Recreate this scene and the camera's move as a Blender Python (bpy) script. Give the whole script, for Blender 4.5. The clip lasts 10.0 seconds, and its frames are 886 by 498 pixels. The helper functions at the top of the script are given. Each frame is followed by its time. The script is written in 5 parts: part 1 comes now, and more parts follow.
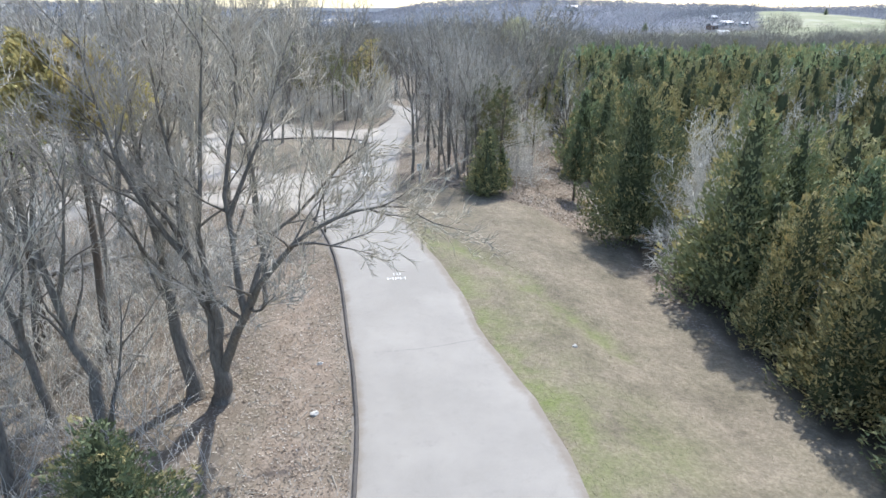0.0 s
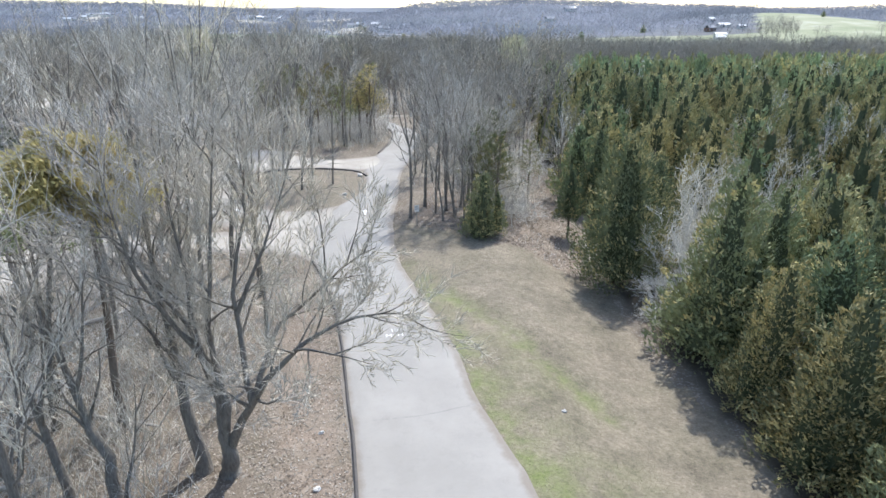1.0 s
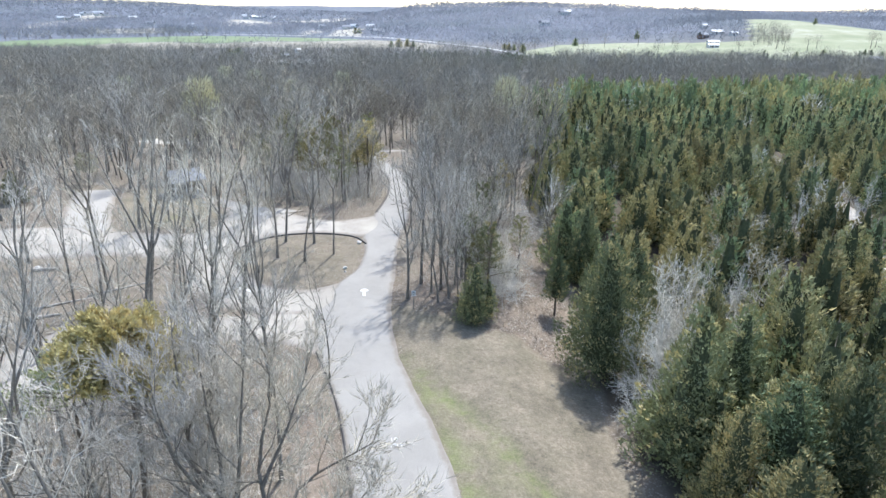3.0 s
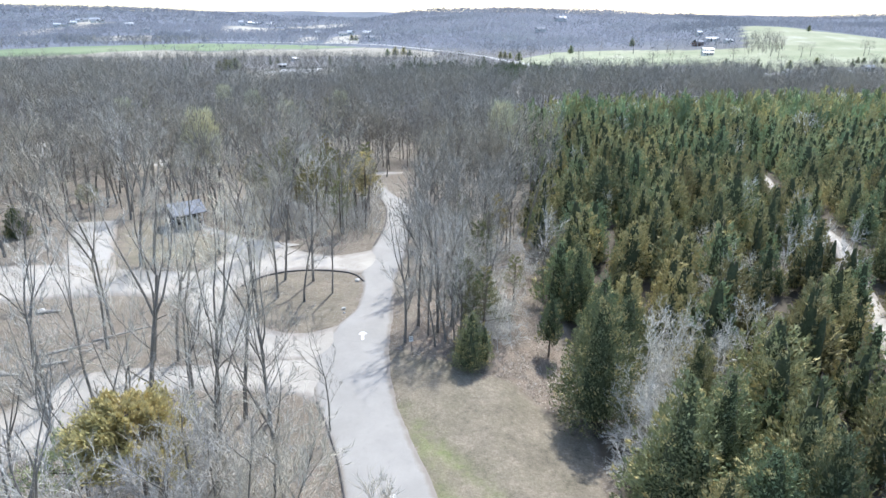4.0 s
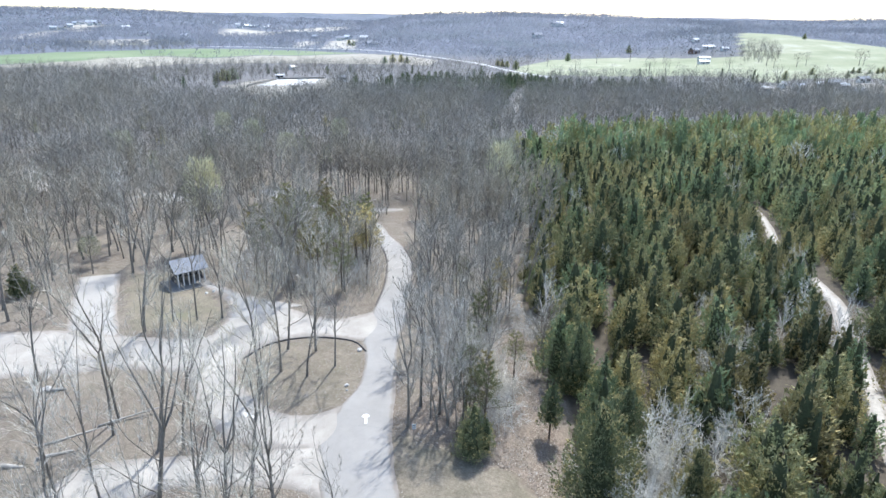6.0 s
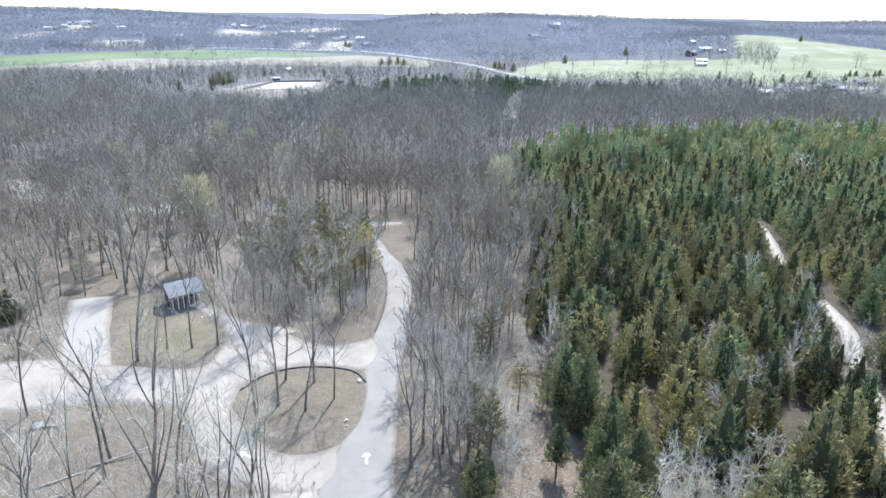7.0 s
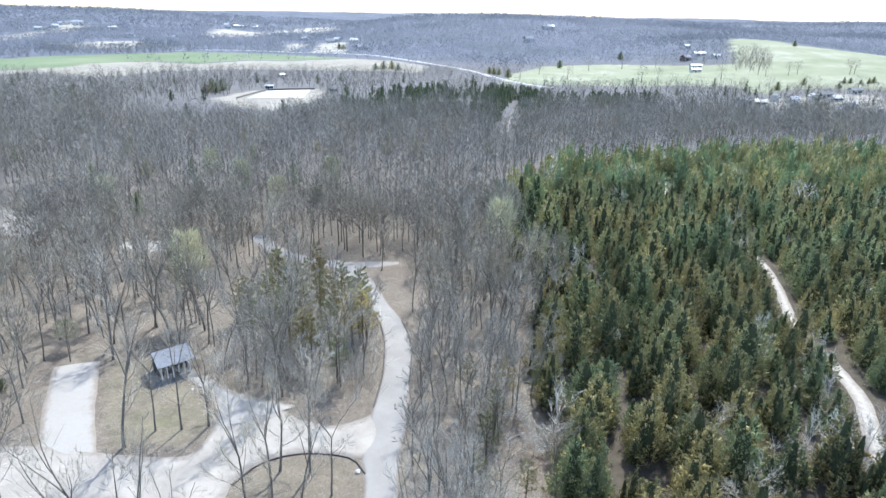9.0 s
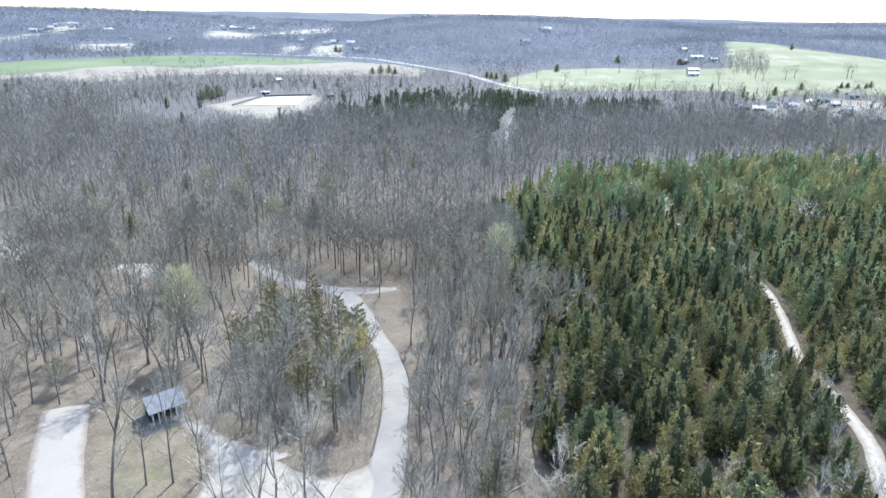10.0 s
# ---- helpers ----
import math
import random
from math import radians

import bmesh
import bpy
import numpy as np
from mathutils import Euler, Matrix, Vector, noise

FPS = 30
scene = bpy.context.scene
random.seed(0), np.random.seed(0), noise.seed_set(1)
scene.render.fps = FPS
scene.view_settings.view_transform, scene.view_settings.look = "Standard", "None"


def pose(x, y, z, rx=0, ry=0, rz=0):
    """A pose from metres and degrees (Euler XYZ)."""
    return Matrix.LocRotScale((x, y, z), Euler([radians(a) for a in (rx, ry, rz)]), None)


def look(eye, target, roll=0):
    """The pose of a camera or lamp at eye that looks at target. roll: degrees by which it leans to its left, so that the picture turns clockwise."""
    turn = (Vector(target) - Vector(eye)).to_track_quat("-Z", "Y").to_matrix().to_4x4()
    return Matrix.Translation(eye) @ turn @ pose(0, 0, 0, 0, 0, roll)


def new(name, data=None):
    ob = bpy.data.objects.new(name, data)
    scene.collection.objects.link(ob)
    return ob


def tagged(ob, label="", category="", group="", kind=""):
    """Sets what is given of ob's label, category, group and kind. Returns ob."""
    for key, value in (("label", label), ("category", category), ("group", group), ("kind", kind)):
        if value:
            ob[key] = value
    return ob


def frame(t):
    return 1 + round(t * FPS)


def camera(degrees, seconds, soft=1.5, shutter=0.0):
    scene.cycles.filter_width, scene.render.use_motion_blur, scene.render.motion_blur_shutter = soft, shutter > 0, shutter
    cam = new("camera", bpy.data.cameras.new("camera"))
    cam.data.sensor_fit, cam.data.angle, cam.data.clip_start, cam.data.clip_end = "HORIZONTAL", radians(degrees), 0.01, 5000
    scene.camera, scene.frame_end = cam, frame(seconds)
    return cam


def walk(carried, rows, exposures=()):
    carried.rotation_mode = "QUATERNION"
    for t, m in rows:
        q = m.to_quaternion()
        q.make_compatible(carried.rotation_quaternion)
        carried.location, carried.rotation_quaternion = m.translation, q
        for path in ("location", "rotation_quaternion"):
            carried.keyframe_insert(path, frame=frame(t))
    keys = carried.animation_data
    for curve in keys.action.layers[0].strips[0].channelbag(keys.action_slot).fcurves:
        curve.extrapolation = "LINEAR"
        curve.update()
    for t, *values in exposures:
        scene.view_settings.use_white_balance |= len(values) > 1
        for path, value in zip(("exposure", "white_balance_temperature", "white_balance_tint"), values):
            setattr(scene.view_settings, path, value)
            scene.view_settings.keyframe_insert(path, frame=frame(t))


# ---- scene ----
cam = camera(70.0, 10.0)
PATH = [
    (0, (0.106, 0.044, 10.663), (0.081, 9.409, 7.163), 0.1),
    (0.5, (0.136, 0.018, 11.927), (0.116, 9.383, 8.417), 0.1),
    (1, (0.213, -0.066, 13.425), (0.208, 9.299, 9.915), 0.1),
    (1.5, (0.213, -0.082, 14.902), (0.233, 9.278, 11.382), 0.2),
    (2, (0.132, -0.123, 16.486), (0.177, 9.232, 12.951), 0.3),
    (2.5, (0.102, -0.645, 18.202), (0.167, 8.705, 14.662), 0.5),
    (4, (0.109, -0.746, 23.018), (0.249, 8.634, 19.548), 0.5),
    (4.5, (0.095, -0.708, 24.811), (0.25, 8.682, 21.361), 0.5),
    (5, (-0.017, -0.492, 26.602), (0.148, 8.893, 23.152), 0.7),
    (5.5, (-0.144, 0.001, 28.101), (0.031, 9.381, 24.646), 0.7),
    (7, (-0.834, 3.166, 30.906), (-0.584, 12.546, 27.451), 0.8),
    (7.5, (-0.941, 4.423, 32.24), (-0.671, 13.803, 28.78), 0.8),
    (8, (-1.149, 5.782, 33.69), (-0.854, 15.157, 30.225), 0.9),
    (8.5, (-1.393, 6.953, 35.165), (-1.068, 16.328, 31.69), 1.0),
    (9, (-1.561, 8.206, 36.733), (-1.211, 17.576, 33.253), 1.0),
    (9.5, (-1.58, 9.484, 38.413), (-1.21, 18.854, 34.938), 1.0),
    (10, (-1.72, 11.219, 40.111), (-1.325, 20.584, 36.636), 1.0),
]
walk(cam, [(t, look(eye, target, roll)) for t, eye, target, roll in PATH], [(0, 0.96, 6350, 9), (2.5, 1.07, 6250, 8), (4.5, 1.10, 6150, 8), (10, 1.11, 6000, 7)])

# ---- light ----
SUN_FROM = Vector((0.31, 0.95, 0.0)).normalized()
SUN_UP = radians(54)
world = bpy.data.worlds.new("world")
scene.world = world
world.use_nodes = True
wn = world.node_tree
wn.nodes.clear()
sky = wn.nodes.new("ShaderNodeTexSky")
sky.sky_type = "NISHITA"
sky.sun_disc = False
sky.sun_elevation = SUN_UP
sky.sun_rotation = math.atan2(SUN_FROM.x, SUN_FROM.y)
sky.altitude = 250
sky.air_density = 1.0
sky.dust_density = 1.3
sky.ozone_density = 1.0
bg = wn.nodes.new("ShaderNodeBackground")
bg.inputs["Strength"].default_value = 0.15
wo = wn.nodes.new("ShaderNodeOutputWorld")
wn.links.new(sky.outputs[0], bg.inputs[0])
wn.links.new(bg.outputs[0], wo.inputs[0])
sun_data = bpy.data.lights.new("sun", "SUN")
sun_data.energy = 2.9
sun_data.angle = radians(1.0)
sun_data.color = (1.0, 0.975, 0.94)
sun = new("sun", sun_data)
sun.matrix_world = look((0, 0, 60), Vector((0, 0, 60)) - SUN_FROM * math.cos(SUN_UP) - Vector((0, 0, math.sin(SUN_UP))))


# ---- materials ----
class Mat:
    """A small builder for node materials."""

    def __init__(self, name, rough=0.8, metal=0.0):
        self.m = bpy.data.materials.new(name)
        self.m.use_nodes = True
        self.t = self.m.node_tree
        self.b = self.t.nodes["Principled BSDF"]
        self.b.inputs["Roughness"].default_value = rough
        self.b.inputs["Metallic"].default_value = metal
        self.b.inputs["Specular IOR Level"].default_value = 0.3
        self.co = self.t.nodes.new("ShaderNodeNewGeometry").outputs["Position"]

    def put(self, sock, v):
        if hasattr(v, "links"):
            self.t.links.new(v, sock)
        elif isinstance(v, (tuple, list)) and len(v) == 3 and sock.type == "RGBA":
            sock.default_value = (*v, 1)
        else:
            sock.default_value = v

    def noise(self, scale, detail=3.0, rough=0.6, co=None, squash=None):
        n = self.t.nodes.new("ShaderNodeTexNoise")
        n.inputs["Scale"].default_value = scale
        n.inputs["Detail"].default_value = detail
        n.inputs["Roughness"].default_value = rough
        c = co or self.co
        if squash:
            mp = self.t.nodes.new("ShaderNodeMapping")
            mp.inputs["Scale"].default_value = squash
            self.t.links.new(c, mp.inputs[0])
            c = mp.outputs[0]
        self.t.links.new(c, n.inputs["Vector"])
        return n.outputs["Fac"]

    def cells(self, scale, out="Color"):
        n = self.t.nodes.new("ShaderNodeTexVoronoi")
        n.inputs["Scale"].default_value = scale
        self.t.links.new(self.co, n.inputs["Vector"])
        return n.outputs[out]

    def ramp(self, fac, *stops):
        n = self.t.nodes.new("ShaderNodeValToRGB")
        e = n.color_ramp.elements
        while len(e) < len(stops):
            e.new(0.5)
        for k, (p, c) in zip(e, stops):
            k.position = p
            k.color = (*c, 1) if isinstance(c, tuple) else (c, c, c, 1)
        self.t.links.new(fac, n.inputs[0])
        return n.outputs[0]

    def mix(self, fac, a, b, mode="MIX"):
        n = self.t.nodes.new("ShaderNodeMix")
        n.data_type, n.blend_type = "RGBA", mode
        self.put(n.inputs[0], fac)
        self.put(n.inputs[6], a)
        self.put(n.inputs[7], b)
        return n.outputs[2]

    def math(self, op, a, b=0.0):
        n = self.t.nodes.new("ShaderNodeMath")
        n.operation = op
        self.put(n.inputs[0], a)
        self.put(n.inputs[1], b)
        return n.outputs[0]

    def attr(self, name):
        n = self.t.nodes.new("ShaderNodeAttribute")
        n.attribute_name = name
        return n

    def rand(self):
        return self.t.nodes.new("ShaderNodeObjectInfo").outputs["Random"]

    def island(self):
        return self.t.nodes.new("ShaderNodeNewGeometry").outputs["Random Per Island"]

    def bump(self, height, dist=0.02, strength=0.6):
        n = self.t.nodes.new("ShaderNodeBump")
        n.inputs["Distance"].default_value = dist
        n.inputs["Strength"].default_value = strength
        self.t.links.new(height, n.inputs["Height"])
        self.t.links.new(n.outputs[0], self.b.inputs["Normal"])
        return self

    def colour(self, c):
        self.put(self.b.inputs["Base Color"], c)
        return self

    def leafy(self, c, share=0.35):
        """Diffuse leaves that let some light through."""
        self.colour(c)
        tr = self.t.nodes.new("ShaderNodeBsdfTranslucent")
        self.put(tr.inputs[0], c)
        mx = self.t.nodes.new("ShaderNodeMixShader")
        mx.inputs[0].default_value = share
        self.t.links.new(self.b.outputs[0], mx.inputs[1])
        self.t.links.new(tr.outputs[0], mx.inputs[2])
        self.t.links.new(mx.outputs[0], self.t.nodes["Material Output"].inputs[0])
        return self


def ground_material():
    k = Mat("leaf_litter_and_turf", 0.95)
    fine, mid, big = k.noise(9, 4, 0.7), k.noise(1.1, 4), k.noise(0.16, 3)
    fleck = k.cells(15)
    sep = k.t.nodes.new("ShaderNodeSeparateColor")
    k.t.links.new(fleck, sep.inputs[0])
    litter = k.ramp(mid, (0.3, (0.142, 0.120, 0.090)), (0.5, (0.207, 0.178, 0.137)), (0.72, (0.275, 0.239, 0.189)))
    litter = k.mix(k.ramp(big, (0.36, 0.0), (0.62, 0.7)), litter, (0.148, 0.117, 0.09))
    litter = k.mix(k.ramp(k.noise(0.7, 5, 0.75), (0.5, 0.0), (0.66, 0.6)), litter, (0.15, 0.135, 0.095))
    pale = k.ramp(sep.outputs[0], (0.80, 0.0), (0.84, 1.0))
    litter = k.mix(k.math("MULTIPLY", pale, 0.6), litter, (0.37, 0.32, 0.27))
    dark = k.ramp(sep.outputs[1], (0.74, 0.0), (0.8, 0.22))
    litter = k.mix(dark, litter, (0.13, 0.10, 0.08))
    # turf: straw and fresh green in patches
    straw = k.ramp(fine, (0.3, (0.168, 0.142, 0.104)), (0.7, (0.278, 0.238, 0.182)))
    straw = k.mix(k.ramp(k.noise(0.42, 5, 0.7), (0.42, 0.0), (0.66, 0.75)), straw, k.ramp(fine, (0.3, (0.125, 0.112, 0.075)), (0.7, (0.205, 0.18, 0.13))))
    tuft = k.ramp(k.noise(3.2, 6, 0.8), (0.30, 0.68), (0.5, 1.0), (0.68, 1.28))
    straw = k.mix(1.0, straw, tuft, "MULTIPLY")
    straw = k.mix(1.0, straw, k.ramp(k.noise(0.33, 5, 0.7), (0.32, 0.72), (0.5, 1.0), (0.68, 1.22)), "MULTIPLY")
    green = k.ramp(fine, (0.3, (0.118, 0.142, 0.05)), (0.7, (0.212, 0.235, 0.098)))
    zone = k.attr("zone")
    zs = k.t.nodes.new("ShaderNodeSeparateColor")
    k.t.links.new(zone.outputs["Color"], zs.inputs[0])
    lush = k.math("MULTIPLY", zs.outputs[1], k.ramp(k.noise(0.55, 5, 0.7), (0.38, 0.1), (0.62, 1.0)))
    turf = k.mix(lush, straw, green)
    edge = k.math("ADD", zs.outputs[0], k.math("MULTIPLY", k.math("SUBTRACT", k.noise(1.7, 4, 0.7), 0.5), 0.9))
    col = k.mix(k.ramp(edge, (0.4, 0.0), (0.6, 1.0)), litter, turf)
    pale_earth = k.ramp(k.noise(0.05, 5, 0.7), (0.3, (0.34, 0.31, 0.25)), (0.7, (0.48, 0.455, 0.40)))
    col = k.mix(zs.outputs[2], col, pale_earth)
    # brown needles, darkened further in colour for the shade between the cedars
    shaded_duff = k.ramp(mid, (0.3, (0.075, 0.062, 0.046)), (0.7, (0.125, 0.105, 0.078)))
    rust = k.ramp(k.noise(1.6, 5, 0.75), (0.3, (0.162, 0.124, 0.094)), (0.5, (0.245, 0.195, 0.152)), (0.72, (0.37, 0.312, 0.254)))
    col = k.mix(k.math("MULTIPLY", k.attr("rust").outputs["Fac"], k.ramp(k.noise(0.5, 4), (0.35, 0.35), (0.6, 1.0))), col, rust)
    col = k.mix(k.attr("needles").outputs["Fac"], col, shaded_duff)
    mead = k.ramp(k.noise(0.018, 5, 0.7), (0.35, (0.23, 0.255, 0.15)), (0.55, (0.31, 0.318, 0.21)), (0.72, (0.42, 0.405, 0.32)))
    col = k.mix(k.attr("meadow").outputs["Fac"], col, mead)
    crop = k.ramp(k.noise(0.012, 4, 0.6), (0.35, (0.145, 0.20, 0.10)), (0.7, (0.225, 0.262, 0.152)))
    col = k.mix(k.attr("crop").outputs["Fac"], col, crop)
    # the wooded hills far off: many tree tops, distance haze put into their blue-grey
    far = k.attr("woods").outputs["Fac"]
    hazed_crowns = k.ramp(k.noise(0.09, 4, 0.75), (0.35, (0.088, 0.100, 0.130)), (0.66, (0.188, 0.203, 0.245)))
    hazed_crowns = k.mix(k.ramp(k.noise(0.006, 3), (0.46, 0.0), (0.62, 0.7)), hazed_crowns, (0.085, 0.106, 0.118))
    col = k.mix(far, col, hazed_crowns)
    k.colour(col)
    return k.bump(k.mix(0.5, fine, sep.outputs[2]), 0.04, 0.8).m


def bark_material(name, a, b, scale=9):
    k = Mat(name, 0.92)
    n = k.noise(scale, 4, 0.7, squash=(1, 1, 0.25))
    c = k.ramp(n, (0.3, a), (0.7, b))
    c = k.mix(k.ramp(k.noise(1.3, 3), (0.45, 0.0), (0.7, 0.4)), c, (0.20, 0.20, 0.175))
    r = k.ramp(k.rand(), (0.0, 0.78), (1.0, 1.15))
    k.colour(k.mix(1.0, c, r, "MULTIPLY"))
    return k.bump(n, 0.05, 1.0).m


def twig_material(name, a, b, joined=False):
    k = Mat(name, 0.85)
    c = k.ramp(k.noise(0.23, 3), (0.35, a), (0.65, b))
    c = k.mix(k.ramp(k.noise(0.06, 2), (0.45, 0.0), (0.68, 0.5)), c, (1.1 * b[0], 1.0 * b[1], 0.76 * b[2]))
    r = k.ramp(k.attr("tone").outputs["Fac"], (0.0, 0.68), (1.0, 1.3)) if joined else k.ramp(k.rand(), (0.0, 0.8), (1.0, 1.2))
    return k.colour(k.mix(1.0, c, r, "MULTIPLY")).m


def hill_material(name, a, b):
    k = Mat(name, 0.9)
    # this blue-grey carries the haze of distance in the base colour
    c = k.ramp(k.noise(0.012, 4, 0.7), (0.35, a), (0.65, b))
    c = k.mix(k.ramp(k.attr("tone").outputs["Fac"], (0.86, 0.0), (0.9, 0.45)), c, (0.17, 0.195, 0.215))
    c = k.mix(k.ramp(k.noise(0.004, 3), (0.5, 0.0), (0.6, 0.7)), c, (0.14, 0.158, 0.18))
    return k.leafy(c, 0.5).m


def cedar_material(name, joined, tone=1.0, gold=0.8, share=0.12):
    k = Mat(name, 0.75)
    # some blue is mixed into both ramps for the haze of distance
    deep = k.ramp(k.noise(2.6, 3), (0.3, (0.122, 0.160, 0.086)), (0.7, (0.196, 0.236, 0.122)))
    olive = k.ramp(k.noise(2.0, 3), (0.3, (0.24, 0.206, 0.092)), (0.7, (0.335, 0.27, 0.125)))
    own = k.attr("tone").outputs["Fac"] if joined else k.rand()
    pick = k.math("ADD", k.math("MULTIPLY", own, 0.62), k.math("MULTIPLY", k.noise(0.45, 2), 0.38))
    c = k.mix(k.ramp(pick, (0.30, max(0.0, gold - 0.9)), (0.74, min(1.0, gold))), deep, olive)
    # tone makes a copy of the sprays look lit or shaded
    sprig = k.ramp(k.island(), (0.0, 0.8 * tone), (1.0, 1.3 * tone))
    # darker and lighter trees side by side
    each = k.ramp(k.math("FRACT", k.math("MULTIPLY", own, 7.3)), (0.0, 0.66), (1.0, 1.3))
    return k.leafy(k.mix(1.0, k.mix(1.0, c, sprig, "MULTIPLY"), each, "MULTIPLY"), share).m


def paved(name, a, b, stain, rough=0.85, fine=60, drift=0.25, grit=(0.22, 0.19, 0.16), blotch=0.0):
    k = Mat(name, rough)
    c = k.ramp(k.noise(fine, 3, 0.8), (0.3, a), (0.7, b))
    c = k.mix(k.ramp(k.noise(0.35, 4, 0.65), (0.4, 0.0), (0.7, 0.55)), c, stain)
    c = k.mix(k.ramp(k.noise(2.3, 5, 0.8), (0.55, 0.0), (0.75, 0.25)), c, tuple(0.6 * v for v in a))
    # leaves and grit blown in along the edges
    rim = k.math("ADD", k.attr("rim").outputs["Fac"], k.math("MULTIPLY", k.math("SUBTRACT", k.noise(1.3, 5, 0.75), 0.5), drift * 3.0))
    c = k.mix(k.ramp(rim, (0.0, 0.85), (min(0.99, drift), 0.0)), c, grit)
    c = k.mix(k.ramp(k.noise(0.9, 6, 0.8), (0.56, 0.0), (0.70, blotch)), c, grit)
    k.colour(c)
    return k.bump(k.noise(fine, 3, 0.8), 0.01, 0.5).m


def plain(name, c, rough=0.6, metal=0.0, vary=0.25, scale=6):
    k = Mat(name, rough, metal)
    k.colour(k.ramp(k.noise(scale, 4, 0.7), (0.3, tuple(v * (1 - vary) for v in c)), (0.7, tuple(min(1, v * (1 + vary * 0.5)) for v in c))))
    return k.m


M_GROUND = ground_material()
M_ASPHALT = paved("worn_asphalt", (0.252, 0.238, 0.218), (0.324, 0.306, 0.281), (0.384, 0.362, 0.334))
M_GRAVEL = paved("pale_gravel", (0.32, 0.297, 0.265), (0.46, 0.435, 0.40), (0.36, 0.33, 0.29), 0.9, 22, 0.6, (0.25, 0.21, 0.17), 0.3)
M_LIME = paved("crushed_limestone", (0.395, 0.367, 0.323), (0.568, 0.53, 0.477), (0.527, 0.492, 0.44), 0.9, 22, 0.8, (0.27, 0.235, 0.195), 0.5)
M_COURT = paved("white_court", (0.60, 0.585, 0.55), (0.72, 0.70, 0.665), (0.62, 0.60, 0.56), 0.9, 3, 0.1)
M_DUSTY = paved("dusty_chip_seal", (0.288, 0.263, 0.229), (0.397, 0.362, 0.315), (0.535, 0.49, 0.43), 0.9, 30, 0.8, (0.235, 0.207, 0.178), 0.5)
M_KERB = plain("tarred_kerb", (0.105, 0.096, 0.09), 0.9)
M_BARK = bark_material("grey_bark", (0.125, 0.111, 0.095), (0.305, 0.272, 0.236), 14)
M_TWIG = twig_material("grey_twigs", (0.285, 0.264, 0.226), (0.41, 0.382, 0.33))
M_FINETWIG = twig_material("fine_pale_twigs", (0.395, 0.37, 0.328), (0.57, 0.54, 0.482))
M_MAPLETWIG = twig_material("grey_brown_twigs", (0.33, 0.31, 0.285), (0.475, 0.45, 0.415))
M_FARBARK = plain("far_bark", (0.16, 0.147, 0.132), 0.9, 0, 0.3, 1.0)
M_SILVER = twig_material("silver_twigs", (0.54, 0.52, 0.475), (0.70, 0.68, 0.635))
M_FARTWIG = twig_material("far_twigs", (0.226, 0.21, 0.183), (0.326, 0.304, 0.262), True)
M_HILL = hill_material("hazed_hill_twigs", (0.222, 0.23, 0.26), (0.335, 0.343, 0.376))
M_BRUSH = twig_material("brush_stems", (0.40, 0.382, 0.35), (0.57, 0.55, 0.508))
M_BUD = twig_material("budding_twigs", (0.40, 0.385, 0.27), (0.54, 0.52, 0.375))
# one spray material at several strengths; the tones carry light and shade
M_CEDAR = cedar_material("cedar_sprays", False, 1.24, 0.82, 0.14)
# darkened copy: shade on the near sides of roadside cedars, put into colour
M_CEDAR_SHADED = cedar_material("shaded_cedar_sprays", False, 1.0, 0.58, 0.08)
# brightened copy for the far plantation, light put into its tone
M_CEDAR_JOINED = cedar_material("lit_cedar_sprays_far", True, 1.62, 0.8, 0.12)
# darkened, less olive copy for the valley stand, no bluer in hue
M_CEDAR_DARKENED = cedar_material("darkened_cedar_sprays", True, 0.72, 0.2, 0.2)
M_PINE = cedar_material("soft_green_needles", False, 1.1, 1.15, 0.3)
M_OLIVE = cedar_material("olive_cedar_sprays", False, 1.75, 1.1, 0.28)
M_TIPS = cedar_material("bronzed_cedar_tips", False, 1.6, 1.7)
# dark green heart of the cedars: inner shade put into the colour
M_HEART = plain("shaded_inner_twigs", (0.085, 0.097, 0.05), 0.95, 0, 0.45, 5)
M_CEDARBARK = bark_material("cedar_bark", (0.09, 0.07, 0.055), (0.19, 0.15, 0.12))
M_WHITE = plain("white_paint", (0.78, 0.78, 0.77), 0.6, 0, 0.1)
M_ROOF = plain("grey_shingle", (0.30, 0.31, 0.335), 0.85, 0, 0.25, 3)
M_DARK = plain("dark_board", (0.05, 0.05, 0.055), 0.7)
M_SLAB = plain("grey_concrete", (0.22, 0.21, 0.195), 0.9)
M_STONE = plain("pale_limestone", (0.55, 0.53, 0.50), 0.9, 0, 0.3, 4)
M_LOG = plain("bleached_log", (0.42, 0.39, 0.35), 0.9, 0, 0.35, 5)


def flakes(name, *stops):
    k = Mat(name, 0.85)
    return k.leafy(k.ramp(k.island(), *stops), 0.25).m


M_LEAF = flakes("fallen_leaves", (0.0, (0.25, 0.20, 0.155)), (0.5, (0.35, 0.29, 0.235)), (0.8, (0.47, 0.415, 0.35)), (1.0, (0.62, 0.58, 0.52)))
M_GRASS = flakes("grass_blades", (0.0, (0.20, 0.215, 0.11)), (0.4, (0.27, 0.26, 0.165)), (1.0, (0.38, 0.345, 0.265)))
M_STEEL = plain("galvanised_steel", (0.35, 0.35, 0.36), 0.45, 0.8)
M_WALL = plain("white_siding", (0.70, 0.69, 0.66), 0.7, 0, 0.1, 1)
M_GLASS = plain("dark_window", (0.03, 0.035, 0.04), 0.15, 0, 0.1)


